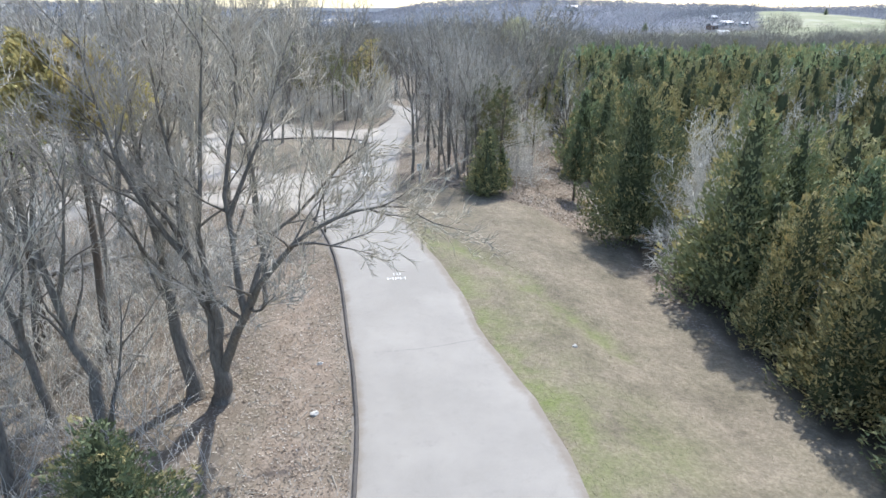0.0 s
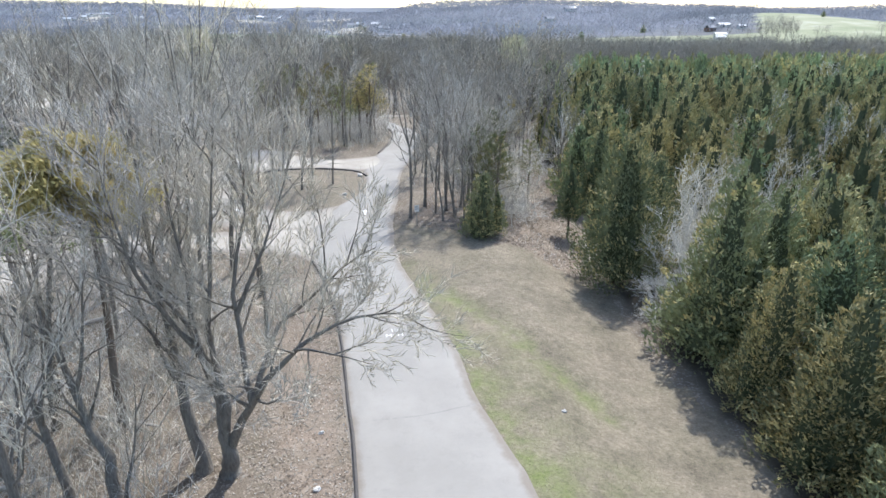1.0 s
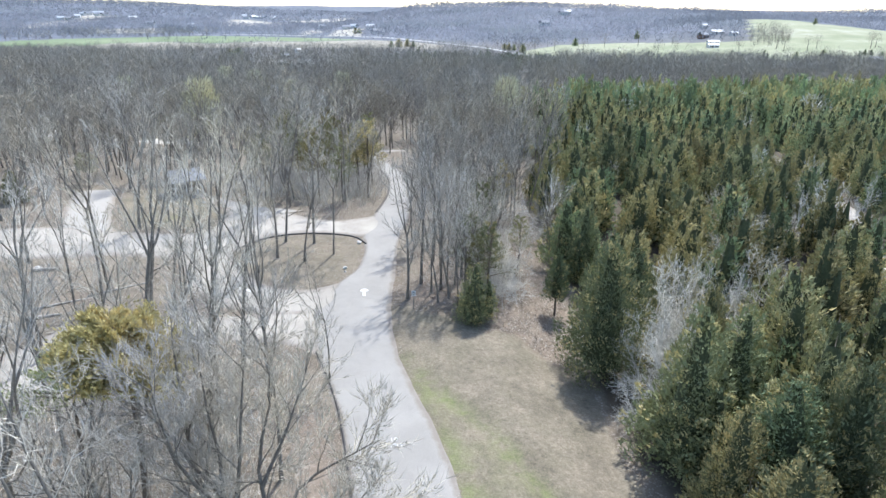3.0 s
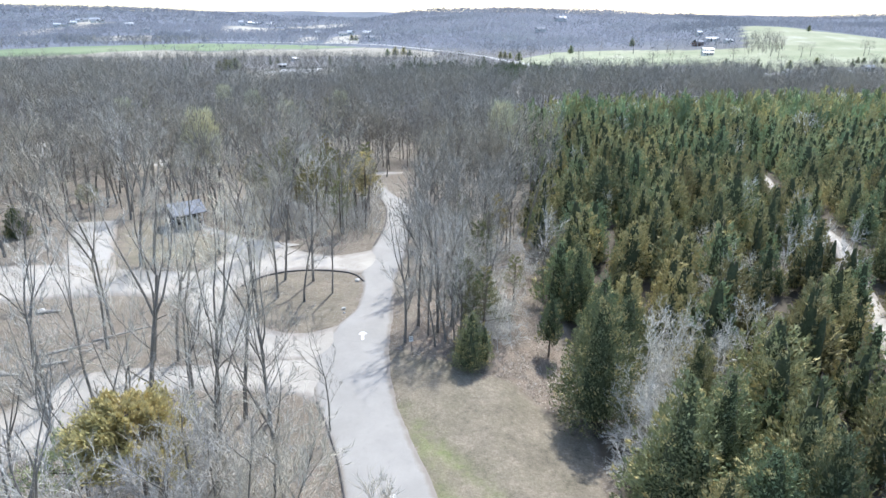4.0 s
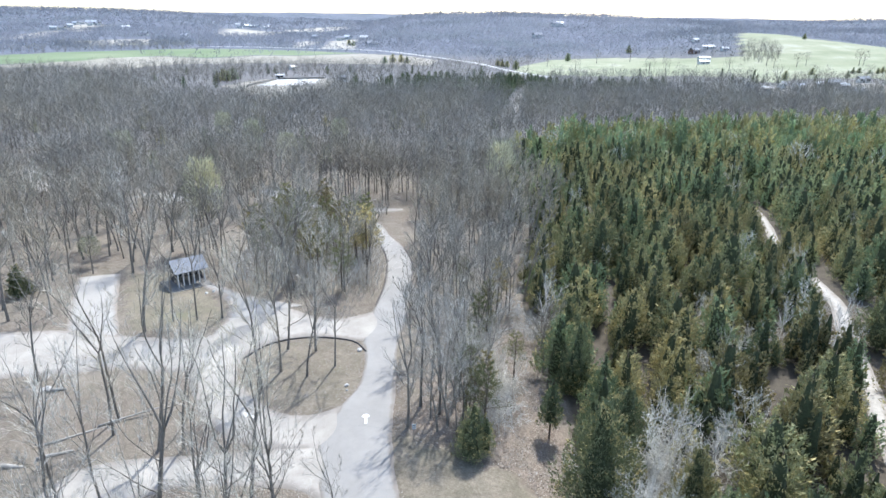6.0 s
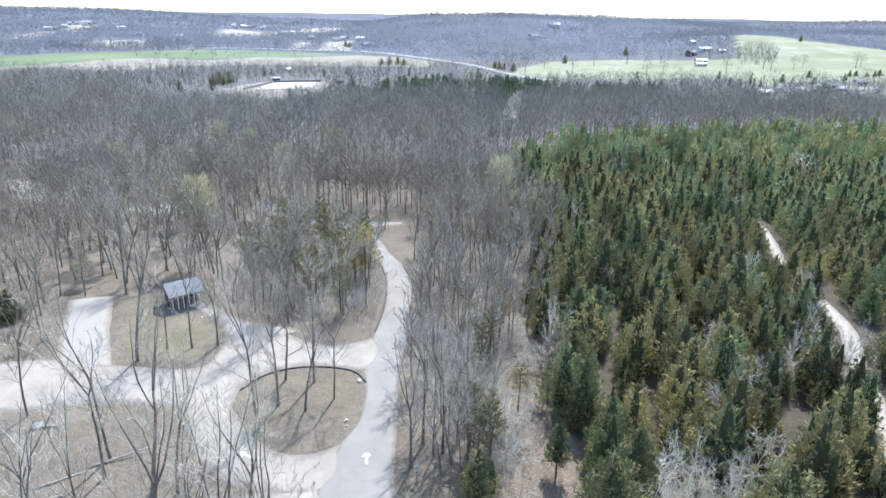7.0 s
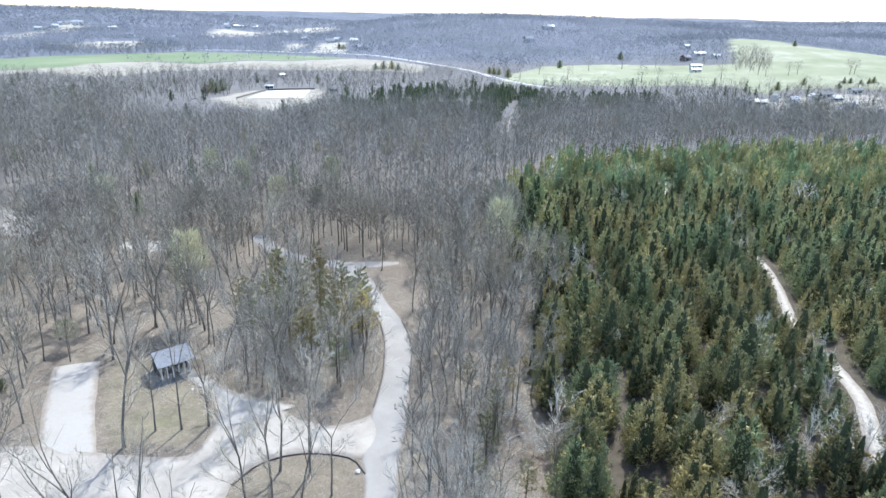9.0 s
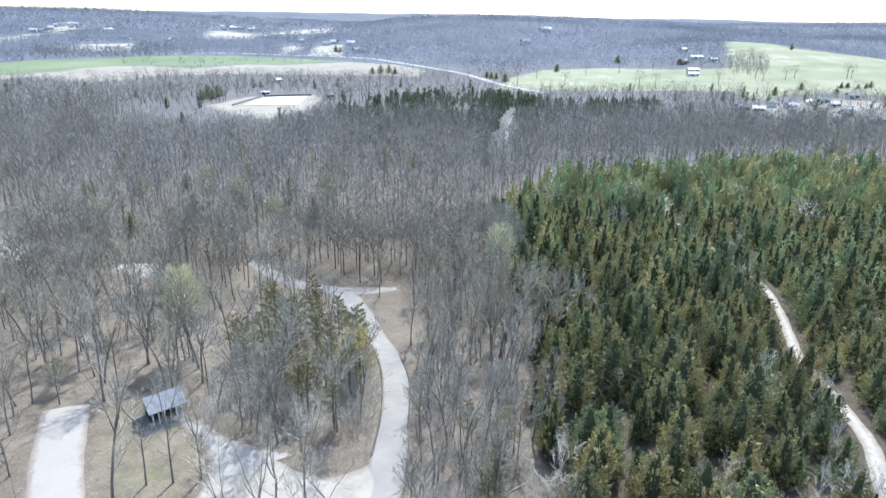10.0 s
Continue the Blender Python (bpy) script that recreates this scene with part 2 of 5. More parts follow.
# ---- building helpers ----
def thing(name, at=(0, 0, 0), label="", category="", group="", kind="", turn=0.0):
    ob = new(name)
    ob.matrix_world = pose(*at, 0, 0, turn)
    return tagged(ob, label, category, group, kind)


def mesh_of(name, V, F, material):
    """A mesh from vertex and triangle arrays."""
    V, F = np.asarray(V, np.float32), np.asarray(F, np.int32)
    me = bpy.data.meshes.new(name)
    me.vertices.add(len(V))
    me.vertices.foreach_set("co", V.ravel())
    me.loops.add(F.size)
    me.loops.foreach_set("vertex_index", F.ravel())
    me.polygons.add(len(F))
    me.polygons.foreach_set("loop_start", np.arange(0, F.size, F.shape[1], dtype=np.int32))
    me.update(calc_edges=True)
    me.materials.append(material)
    return me


def part_of(name, me, parent, label=""):
    ob = new(name, me)
    ob.parent = parent
    return tagged(ob, label)


def part(name, bm, material, parent=None, label=""):
    me = bpy.data.meshes.new(name)
    bm.to_mesh(me)
    bm.free()
    me.materials.append(material)
    ob = new(name, me)
    if parent:
        ob.parent = parent
    return tagged(ob, label)


def box_bm(sx, sy, sz, at=(0, 0, 0), bevel=0.0, turn=None):
    """A box standing on the height at[2], bevelled."""
    bm = bmesh.new()
    bmesh.ops.create_cube(bm, size=1)
    bmesh.ops.scale(bm, vec=(sx, sy, sz), verts=bm.verts)
    if bevel:
        bmesh.ops.bevel(bm, geom=bm.edges[:], offset=bevel, segments=2, affect="EDGES")
    m = Matrix.Translation((at[0], at[1], at[2] + sz / 2))
    bmesh.ops.transform(bm, matrix=m @ (turn or Matrix()), verts=bm.verts)
    return bm


def join(geo):
    """Joins (V, F) pairs into one pair."""
    Vs, Fs, n = [], [], 0
    for V, F in geo:
        Vs.append(V)
        Fs.append(np.asarray(F) + n)
        n += len(V)
    return np.concatenate(Vs), np.concatenate(Fs)


# ---- the lie of the land ----
def sstep(a, b, v):
    k = np.clip((v - a) / (b - a), 0.0, 1.0)
    return k * k * (3 - 2 * k)


def terrain(x, y):
    x = np.asarray(x, float); y = np.asarray(y, float)
    z = 0.55 * np.exp(-((y - 50) / 22.0) ** 2) * sstep(12, 0, x)
    z = z - 0.9 * sstep(3, 9, x) * sstep(60, 30, y) * sstep(34, 14, x) - 1.0 * sstep(2, 12, x) * sstep(28, 44, y) * sstep(75, 55, y) * sstep(34, 14, x)
    z = z - 4.0 * sstep(60, 130, y) - 7.0 * sstep(130, 330, y) - 3.0 * sstep(330, 520, y)
    # the shallow ditch through the verge
    z = z - 0.22 * np.exp(-((x - np.interp(y, [19, 21, 24, 26, 28, 30.5, 32.4], [6.7, 5.5, 3.8, 2.7, 1.1, -0.6, -1.6])) / 0.6) ** 2) * sstep(17, 20, y) * sstep(33, 30.5, y)
    z = z + 2.0 * np.exp(-((x + 90) / 60.0) ** 2 - ((y - 420) / 62.0) ** 2)
    d = np.hypot(x, y)
    b = x / np.maximum(y, 60.0)
    # the pasture hill, then the ridges behind the valley, each along its own bearings
    pasture = 27.0 * np.exp(-((x - 415) / 165.0) ** 2 - ((y - 850) / 230.0) ** 2)
    middle = np.interp(b, [-0.17, -0.10, -0.035, 0.055, 0.11, 0.2, 0.28, 0.41, 0.5, 0.8], [0, 11, 32, 40, 44, 41, 36, 28, 20, 16]) * sstep(800, 1400, d) * (1 - 0.5 * sstep(1700, 2300, d))
    west = np.interp(b, [-1.2, -0.85, -0.6, -0.37, -0.28, -0.2, -0.1], [42, 40, 42, 36, 24, 10, 4]) * sstep(1250, 2300, d)
    east = np.interp(b, [0.1, 0.3, 0.5, 0.65, 0.9], [16, 32, 29, 33, 30]) * sstep(1700, 2500, d)
    rim = (49 + 5 * np.sin(7 * b + 1.0) + 3 * np.sin(19 * b)) * sstep(2700, 4300, d)
    z = z + np.maximum.reduce([pasture, middle, west, east, rim])
    z = z + sstep(900, 1700, d) * (3.5 * np.sin(x / 210 + 1.3) * np.sin(y / 260 + 0.4) + 2.2 * np.sin(x / 95 + y / 180) + 1.5 * np.sin(x / 55 - y / 90))
    z = z + sstep(60, 200, d) * sstep(600, 300, d) * (0.8 * np.sin(x / 37.) * np.sin(y / 45.))
    return z


def zt(x, y):
    return float(terrain(x, y))


def inside(poly, x, y):
    """Whether points lie in a polygon."""
    x, y = np.asarray(x, float), np.asarray(y, float)
    r = np.zeros(x.shape, bool)
    for (ax, ay), (bx, by) in zip(poly, poly[1:] + poly[:1]):
        c = (ay > y) != (by > y)
        with np.errstate(divide="ignore", invalid="ignore"):
            r ^= c & (x < (bx - ax) * (y - ay) / (by - ay + 1e-12) + ax)
    return r


def near_line(line, x, y):
    """Distance of points from a polyline."""
    x, y = np.asarray(x, float), np.asarray(y, float)
    best = np.full(x.shape, 1e9)
    for (ax, ay), (bx, by) in zip(line, line[1:]):
        dx, dy = bx - ax, by - ay
        k = np.clip(((x - ax) * dx + (y - ay) * dy) / (dx * dx + dy * dy), 0, 1)
        best = np.minimum(best, np.hypot(x - ax - k * dx, y - ay - k * dy))
    return best


# Paved strips: pairs of points on the two edges, along the way.
MAIN = [((-1.0, -60), (4.6, -60)), ((-1.0, -15), (4.6, -15)), ((-1.2, 0), (4.5, 0)), ((-2.0, 12.0), (3.4, 12.0)), ((-2.62, 16.6), (2.36, 16.6)), ((-3.25, 19.6), (1.48, 19.4)),
        ((-3.87, 22.7), (0.66, 23.1)), ((-4.6, 25.8), (-0.32, 26.4)), ((-5.3, 28.2), (-1.2, 29.2)), ((-6.4, 31.2), (-2.2, 32.4)), ((-7.5, 34.0), (-2.95, 36.0)), ((-8.2, 38.5), (-3.25, 40.6)),
        ((-7.3, 42.8), (-3.35, 44.8)), ((-6.1, 46.0), (-3.4, 49.4)), ((-6.0, 50.2), (-3.4, 53.7)), ((-6.6, 54.2), (-2.9, 58.7)), ((-6.2, 60.2), (-2.8, 63.6)),
        ((-5.6, 67.9), (-2.6, 69.5)), ((-6.0, 76.9), (-2.7, 75.5)), ((-7.3, 83.7), (-4.0, 82.3)), ((-9.4, 90.5), (-6.3, 89.2)), ((-12.4, 99), (-9.6, 100.5)), ((-15.5, 105.6), (-13.6, 108.4)), ((-21.5, 108.8), (-20.5, 111.6)), ((-28.5, 115), (-26.4, 117)), ((-35, 124), (-32, 125.5))]
CAMP = [((-45, 114.5), (-46, 120.5)), ((-51, 115), (-51, 122)), ((-57, 118), (-56, 121.5))]
LOT = [((-76, 122), (-75, 129)), ((-84, 127), (-82, 137)), ((-94, 133), (-92, 142))]
GLADE = [((-14.8, 105.4), (-14.2, 109)), ((-9, 106), (-9, 109.6)), ((-5.2, 107.8), (-5.4, 109.2))]
NORTH = [((-5.2, 53.2), (-5.2, 60.6)), ((-7.7, 53.8), (-9.0, 58.1)), ((-11.8, 54.4), (-12.7, 59.0)), ((-15.1, 53.1), (-17.3, 62.0)), ((-17.2, 50.4), (-20.4, 58.6)),
         ((-18.6, 49.0), (-21.0, 54.5)), ((-22.0, 48.0), (-23.8, 53.7)), ((-27.0, 48.4), (-28.0, 54.1)), ((-33.0, 47.5), (-34.5, 55.2)), ((-38.0, 46.5), (-40.0, 55.0)), ((-48, 45), (-51, 54)), ((-70, 44), (-72, 52))]
ROUND = [((-16.9, 51.0), (-21.2, 48.6)), ((-16.9, 47.9), (-19.8, 45.8)), ((-14.9, 44.5), (-17.6, 41.9)), ((-12.3, 42.3), (-14.4, 39.0)), ((-9.7, 41.7), (-10.2, 37.8)), ((-7.2, 42.9), (-6.6, 37.5))]
SOUTH = [((-7.0, 40.0), (-6.4, 32.2)), ((-9.5, 38.6), (-8.6, 33.9)), ((-13.0, 37.6), (-11.5, 34.2)), ((-16.8, 37.2), (-15.9, 34.4)), ((-21.5, 36.6), (-18.9, 33.0)), ((-24.1, 35.4), (-20.9, 29.8)), ((-26.5, 31.0), (-23.0, 27.0)), ((-34, 23.5), (-31, 19.5)), ((-46, 16), (-44, 11))]
PAD = [((-34.6, 54.4), (-29.2, 53.4)), ((-38.0, 61.5), (-33.3, 61.8)), ((-41.4, 69.6), (-37.2, 71.0))]
APRON = [((-20.6, 57.4), (-13.6, 61.4)), ((-21.2, 60.8), (-18.8, 63.2)), ((-22.3, 63.3), (-21.2, 64.6)), ((-24.4, 65.4), (-23.6, 66.6)), ((-26.0, 66.7), (-25.3, 67.9))]
TRAIL = [((24.3, 22), (26.7, 21)), ((31.6, 37.4), (33.7, 36.4)), ((36.4, 48.5), (38.6, 47.5)), ((39.7, 56.2), (41.9, 55.3)), ((43.1, 63.5), (45.2, 62.7)), ((44.6, 70.4), (46.6, 69.6)), ((45.9, 78.6), (47.8, 77.9)),
         ((47.7, 84.4), (49.4, 83.5)), ((53.7, 99.0), (55.2, 98.1)), ((57.5, 112), (58.9, 111.4)), ((57.8, 130), (59.1, 130)), ((56.6, 148), (58.8, 149)), ((59.9, 164), (62, 163)), ((65, 176), (66.2, 175))]
TRAIL = [((0.84 * a[0] + 0.16 * b[0], 0.84 * a[1] + 0.16 * b[1]), (0.16 * a[0] + 0.84 * b[0], 0.16 * a[1] + 0.84 * b[1])) for a, b in TRAIL]
ISLAND = [(-6.1, 51.4), (-7.7, 53.5), (-11.8, 54.1), (-15.1, 52.8), (-16.8, 50.2), (-16.8, 47.9), (-14.8, 44.7), (-12.2, 42.5), (-9.6, 41.9), (-7.4, 43.3), (-6.3, 45.9), (-6.0, 49.4)]
BROWN = [(-13.4, 38.2), (-17, 42), (-19.6, 46), (-22, 47.6), (-27, 48), (-33, 47), (-40, 45.5), (-44, 30), (-34, 24.5), (-27, 31.5), (-24.5, 36)]


def curve_pts(pts, step):
    """A smooth line through pairs of points, sampled about every step metres."""
    P = [np.array((*a, *b), float) for a, b in pts]
    P = [2 * P[0] - P[1], *P, 2 * P[-1] - P[-2]]
    out = []
    for i in range(1, len(P) - 2):
        a, b, c, d = P[i - 1:i + 3]
        n = max(1, int(np.linalg.norm((c - b)[:2]) / step))
        for j in range(n):
            u = j / n
            out.append(0.5 * (2 * b + (c - a) * u + (2 * a - 5 * b + 4 * c - d) * u * u + (3 * b - a - 3 * c + d) * u ** 3))
    out.append(P[-2])
    return out


def outline(pts):
    s = curve_pts(pts, 2.0)
    return [(p[0], p[1]) for p in s] + [(p[2], p[3]) for p in reversed(s)]


PAVED = [outline(p) for p in (MAIN, NORTH, ROUND, SOUTH, PAD, APRON, CAMP, LOT, GLADE)]
TRAIL_MID = [((a[0] + b[0]) / 2, (a[1] + b[1]) / 2) for a, b in TRAIL]
TRAIL_NEAR = [(x - 2.6, y - 2.8) for x, y in TRAIL_MID]
VERGE = [(4.6, -60), (4.5, 0), (3.4, 12.0), (2.36, 16.6), (1.48, 19.4), (0.66, 23.1), (-0.32, 26.4), (-1.2, 29.2), (-2.2, 32.4), (-2.95, 36.0), (-3.1, 39.0), (-1.0, 39.5), (1.5, 38.8), (3.5, 36.0), (8.2, 36.6), (9.0, 31), (9.2, 25), (11, 19), (12.5, 12), (13.5, 0), (14, -60)]
BAY = [(4.0, 36.4), (4.3, 42), (5.4, 48), (6.2, 57), (8.2, 60), (9.4, 58), (9.2, 50), (10.0, 43), (10.2, 37), (8.6, 33.2), (7.2, 33.8), (5.6, 36.0)]
LAWN = [(-36, 70.5), (-31, 72), (-25.8, 67.5), (-20.7, 59), (-21.5, 56), (-23.8, 54.8), (-29.4, 55.4), (-33.5, 62.7)]
FIELD_GREEN = [(-1100, 560), (-452, 666), (-434, 707), (-420, 744), (-362, 804), (-303, 861), (-247, 863), (-171, 838), (-83, 797), (-151, 738), (-194, 739), (-229, 678), (-287, 705), (-326, 661), (-338, 596), (-380, 558), (-800, 420)]
FIELD_DRY = [(-371, 545), (-338, 596), (-326, 661), (-284, 697), (-226, 671), (-192, 730), (-149, 731), (-82, 788), (-28, 754), (7, 683), (-2, 610), (-29, 615), (-67, 620), (-160, 620), (-207, 600), (-227, 590), (-249, 529), (-261, 528), (-322, 567), (-349, 512)]
PASTURE = [(58, 518), (84, 613), (129, 700), (186, 709), (261, 666), (296, 655), (314, 656), (337, 725), (404, 876), (430, 930), (430, 838), (445, 769), (485, 744), (606, 800), (612, 783), (377, 470), (359, 488), (310, 500), (277, 492), (245, 460), (234, 466), (245, 510), (210, 515), (143, 512)]
COURT = [(-121, 374), (-109, 422), (-75, 446), (-62, 420), (-60, 383), (-77, 343), (-95, 346)]
VILLAGE_LAND = [(190, 388), (222, 338), (330, 340), (345, 420), (300, 470), (262, 446), (215, 420)]
LOW = [(-138, 284), (-60, 262), (-46, 346), (-60, 383), (-77, 343), (-95, 346), (-121, 374), (-150, 370)]
FAR_FIELDS = [[(-719, 1328), (-776, 1465), (-804, 1593), (-732, 1496), (-697, 1409), (-689, 1316)], [(-650, 1013), (-737, 1210), (-752, 1345), (-709, 1308), (-646, 1060)], [(-546, 1023), (-517, 1075), (-464, 1128), (-392, 930), (-454, 912)],
              [(-414, 1289), (-498, 1618), (-483, 1706), (-339, 1556), (-343, 1363)], [(-351, 1610), (-389, 1786), (-267, 2108), (-209, 1670)], [(-149, 897), (-173, 1136), (-126, 1136), (-102, 888)], [(-181, 891), (-185, 1122), (-215, 1154), (-220, 1078)],
              [(560, 2150), (600, 2300), (720, 2330), (690, 2200)], [(1080, 2270), (1110, 2330), (1180, 2340), (1150, 2270)]]
FAR_ROAD = [(-323, 878), (-301, 908), (-238, 912), (-181, 891), (-104, 868), (-59, 837), (-29, 789), (10, 712), (42, 642), (64, 556), (81, 512), (97, 490), (150, 430), (230, 385), (330, 355)]


# ---- ground: one sheet to the horizon ----
def graded(stops):
    out = [stops[0][0]]
    for (a, step), (b, nxt) in zip(stops, stops[1:]):
        n = max(1, round((b - a) / ((step + nxt) / 2)))
        r = (nxt / step) ** (1 / n)
        w = np.array([r ** i for i in range(n)])
        out.extend(a + np.cumsum(w) / w.sum() * (b - a))
    return np.array(out)


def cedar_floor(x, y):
    """Bare brown needle floor of the plantation, darkened as well for the shade under the trees."""
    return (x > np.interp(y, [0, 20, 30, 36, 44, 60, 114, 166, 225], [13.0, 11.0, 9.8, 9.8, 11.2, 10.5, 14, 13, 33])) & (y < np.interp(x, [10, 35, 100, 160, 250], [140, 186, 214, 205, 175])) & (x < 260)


def build_ground():
    gx = graded([(-4600, 260), (-1500, 60), (-400, 14), (-60, 2.4), (-34, 1.0), (-8, 0.5), (12, 0.5), (20, 1.0), (60, 2.4), (400, 12), (1500, 60), (4600, 260)])
    gy = graded([(-600, 60), (-60, 4), (5, 0.5), (42, 0.6), (75, 1.1), (120, 3.0), (420, 7), (900, 9), (2000, 35), (4900, 130)])
    X, Y = np.meshgrid(gx, gy)
    Z = terrain(X, Y)
    nx, ny = len(gx), len(gy)
    V = np.stack([X, Y, Z], -1).reshape(-1, 3)
    i = (np.arange(ny - 1)[:, None] * nx + np.arange(nx - 1)[None, :]).ravel()
    F = np.stack([i, i + 1, i + nx + 1, i + nx], -1)
    me = mesh_of("ground", V, F, M_GROUND)
    x, y = V[:, 0], V[:, 1]
    d = np.hypot(x, y)
    grass = np.clip(inside(VERGE, x, y) * 1.0 + 0.6 * inside(LAWN, x, y) + 0.52 * inside(ISLAND, x, y), 0, 1)
    fields = inside(FIELD_GREEN, x, y) | inside(FIELD_DRY, x, y) | inside(PASTURE, x, y) | inside(COURT, x, y)
    grass = np.maximum(grass, fields)
    edge = near_line([b for a, b in MAIN[:11]], x, y)
    ditch = near_line([(6.6, 19.4), (5.5, 21.1), (4.5, 22.4), (3.7, 24.2), (2.7, 26.1), (1.0, 28.1), (-0.6, 30.5), (-1.6, 32.4)], x, y)
    lush = np.clip(0.62 * sstep(33, 28, y) * np.exp(-((edge - 0.5) / 0.5) ** 2) + 1.0 * np.exp(-(ditch / 0.45) ** 2) + 0.34 * (y < 25) * np.exp(-(np.maximum(edge - 1.0, 0) / 2.2) ** 2) + 0.7 * np.exp(-((x - 3.4) / 0.9) ** 2 - ((y - 15.2) / 1.8) ** 2) + 0.5 * np.exp(-((x - 6.0) / 1.4) ** 2 - ((y - 14.5) / 2.0) ** 2) + 0.1 * inside(LAWN, x, y) + 0.5 * np.exp(-((x + 26.2) / 1.6) ** 2 - ((y - 58.6) / 1.6) ** 2) + 0.04 * inside(ISLAND, x, y), 0, 1)
    lush = np.where(inside(FIELD_GREEN, x, y), 1.0, np.where(inside(FIELD_DRY, x, y), 0.1, np.where(inside(PASTURE, x, y), 0.8, lush)))
    pale = np.zeros(len(x))
    for p in FAR_FIELDS:
        pale = np.maximum(pale, inside(p, x, y) * 0.9)
    pale = np.maximum(pale, inside(FIELD_DRY, x, y) * 0.6)
    pale = np.maximum(pale, inside(COURT, x, y) * 0.7)
    pale = np.maximum(pale, inside(VILLAGE_LAND, x, y) * 0.75)
    # half tint past 125 m for woodland shade, full haze tint by 900 m
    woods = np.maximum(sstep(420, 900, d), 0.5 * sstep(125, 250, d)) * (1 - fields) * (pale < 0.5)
    zone = me.attributes.new("zone", "FLOAT_COLOR", "POINT")
    zone.data.foreach_set("color", np.stack([grass, lush, pale, np.ones(len(x))], -1).astype(np.float32).ravel())
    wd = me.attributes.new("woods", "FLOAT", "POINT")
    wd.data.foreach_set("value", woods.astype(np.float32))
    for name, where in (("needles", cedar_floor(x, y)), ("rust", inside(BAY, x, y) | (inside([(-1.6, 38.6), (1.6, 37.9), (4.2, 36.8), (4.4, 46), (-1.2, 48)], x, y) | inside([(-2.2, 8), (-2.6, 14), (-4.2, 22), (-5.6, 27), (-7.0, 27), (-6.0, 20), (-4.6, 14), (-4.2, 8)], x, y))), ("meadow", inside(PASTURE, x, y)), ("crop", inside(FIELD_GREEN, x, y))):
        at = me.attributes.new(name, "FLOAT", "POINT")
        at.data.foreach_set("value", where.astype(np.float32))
    me.polygons.foreach_set("use_smooth", np.ones(len(me.polygons), bool))
    return tagged(new("ground", me), "leaf-littered woodland floor with grassy verges and far pasture", "ground", kind="structure")


def strip(name, pts, lift, material, label, category="road", across=8, step=0.9, thick=0.12, shoulder=0.35):
    s = curve_pts(pts, step)
    V, F = [], []
    n = across + 3
    for j, p in enumerate(s):
        a, b = np.array(p[:2]), np.array(p[2:])
        wob = 0.05 * math.sin(j * 0.7) + 0.04 * math.sin(j * 1.9 + 1)
        for i in range(n):
            k = min(max((i - 1) / across, 0), 1)
            q = a + (b - a) * k
            side = (b - a) / (np.linalg.norm(b - a) + 1e-9)
            if i <= 1:
                q = q + side * wob
            if i >= n - 2:
                q = q + side * wob
            if i == 0:
                q = q - side * shoulder
            if i == n - 1:
                q = q + side * shoulder
            crown = 0.03 * (1 - (2 * k - 1) ** 2)
            V.append((q[0], q[1], zt(q[0], q[1]) + (lift + crown if 0 < i < n - 1 else lift - thick)))
    for j in range(len(s) - 1):
        for i in range(n - 1):
            a = j * n + i
            F.append((a, a + 1, a + n + 1, a + n))
    me = mesh_of(name, V, F, material)
    rim = []
    for p in s:
        w = float(np.linalg.norm(np.array(p[2:]) - np.array(p[:2])))
        rim += [w * min(k, 1 - k) for k in [min(max((i - 1) / across, 0), 1) for i in range(n)]]
    at = me.attributes.new("rim", "FLOAT", "POINT")
    at.data.foreach_set("value", np.array(rim, np.float32))
    return tagged(new(name, me), label, category, kind="structure")


def ribbon(name, line, width, height, material, label=""):
    """A low kerb along a line, with rounded top edges."""
    prof = [(-width / 2, -0.1), (-width / 2, height * 0.8), (-width * 0.3, height), (width * 0.3, height), (width / 2, height * 0.8), (width / 2, -0.1)]
    V, F = [], []
    n = len(prof)
    for j, (x, y) in enumerate(line):
        x0, y0 = line[max(j - 1, 0)]
        x1, y1 = line[min(j + 1, len(line) - 1)]
        t = Vector((x1 - x0, y1 - y0)).normalized()
        for u, v in prof:
            px, py = x - t.y * u, y + t.x * u
            V.append((px, py, zt(x, y) + 0.05 + v + 0.012 * math.sin(j * 1.3)))
    for j in range(len(line) - 1):
        for i in range(n - 1):
            a = j * n + i
            F.append((a, a + 1, a + n + 1, a + n))
    ob = new(name, mesh_of(name, V, F, material))
    return tagged(ob, label, "kerb", kind="structure")


build_ground()
strip("road", MAIN, 0.055, M_ASPHALT, "worn pale grey asphalt park road with a cracked surface")
strip("road", NORTH, 0.048, M_DUSTY, "worn pale grey asphalt loop road past the shelter")
strip("road", ROUND, 0.041, M_DUSTY, "worn pale grey asphalt drive round the island")
strip("road", SOUTH, 0.034, M_DUSTY, "pale gravel-dusted loop road through bare trees")
strip("pavement", PAD, 0.027, M_GRAVEL, "bright pale gravel parking pad beside the lawn", "parking pad")
strip("pavement", APRON, 0.0625, M_GRAVEL, "pale gravel path from the road to the shelter", "path")
strip("pavement", GLADE, 0.022, M_DUSTY, "pale gravel turning place in the bare woods", "gravel lot")
strip("road", CAMP, 0.04, M_LIME, "pale gravel campground road in the bare woods")
strip("pavement", LOT, 0.04, M_LIME, "pale gravel lot in the bare woods", "gravel lot")
strip("road", TRAIL, 0.03, M_LIME, "bright pale gravel trail between cedars", "trail")
FR = [((a - 3.2 * 0.6, b - 3.2 * 0.8), (a + 3.2 * 0.6, b + 3.2 * 0.8)) for a, b in FAR_ROAD[:12]]
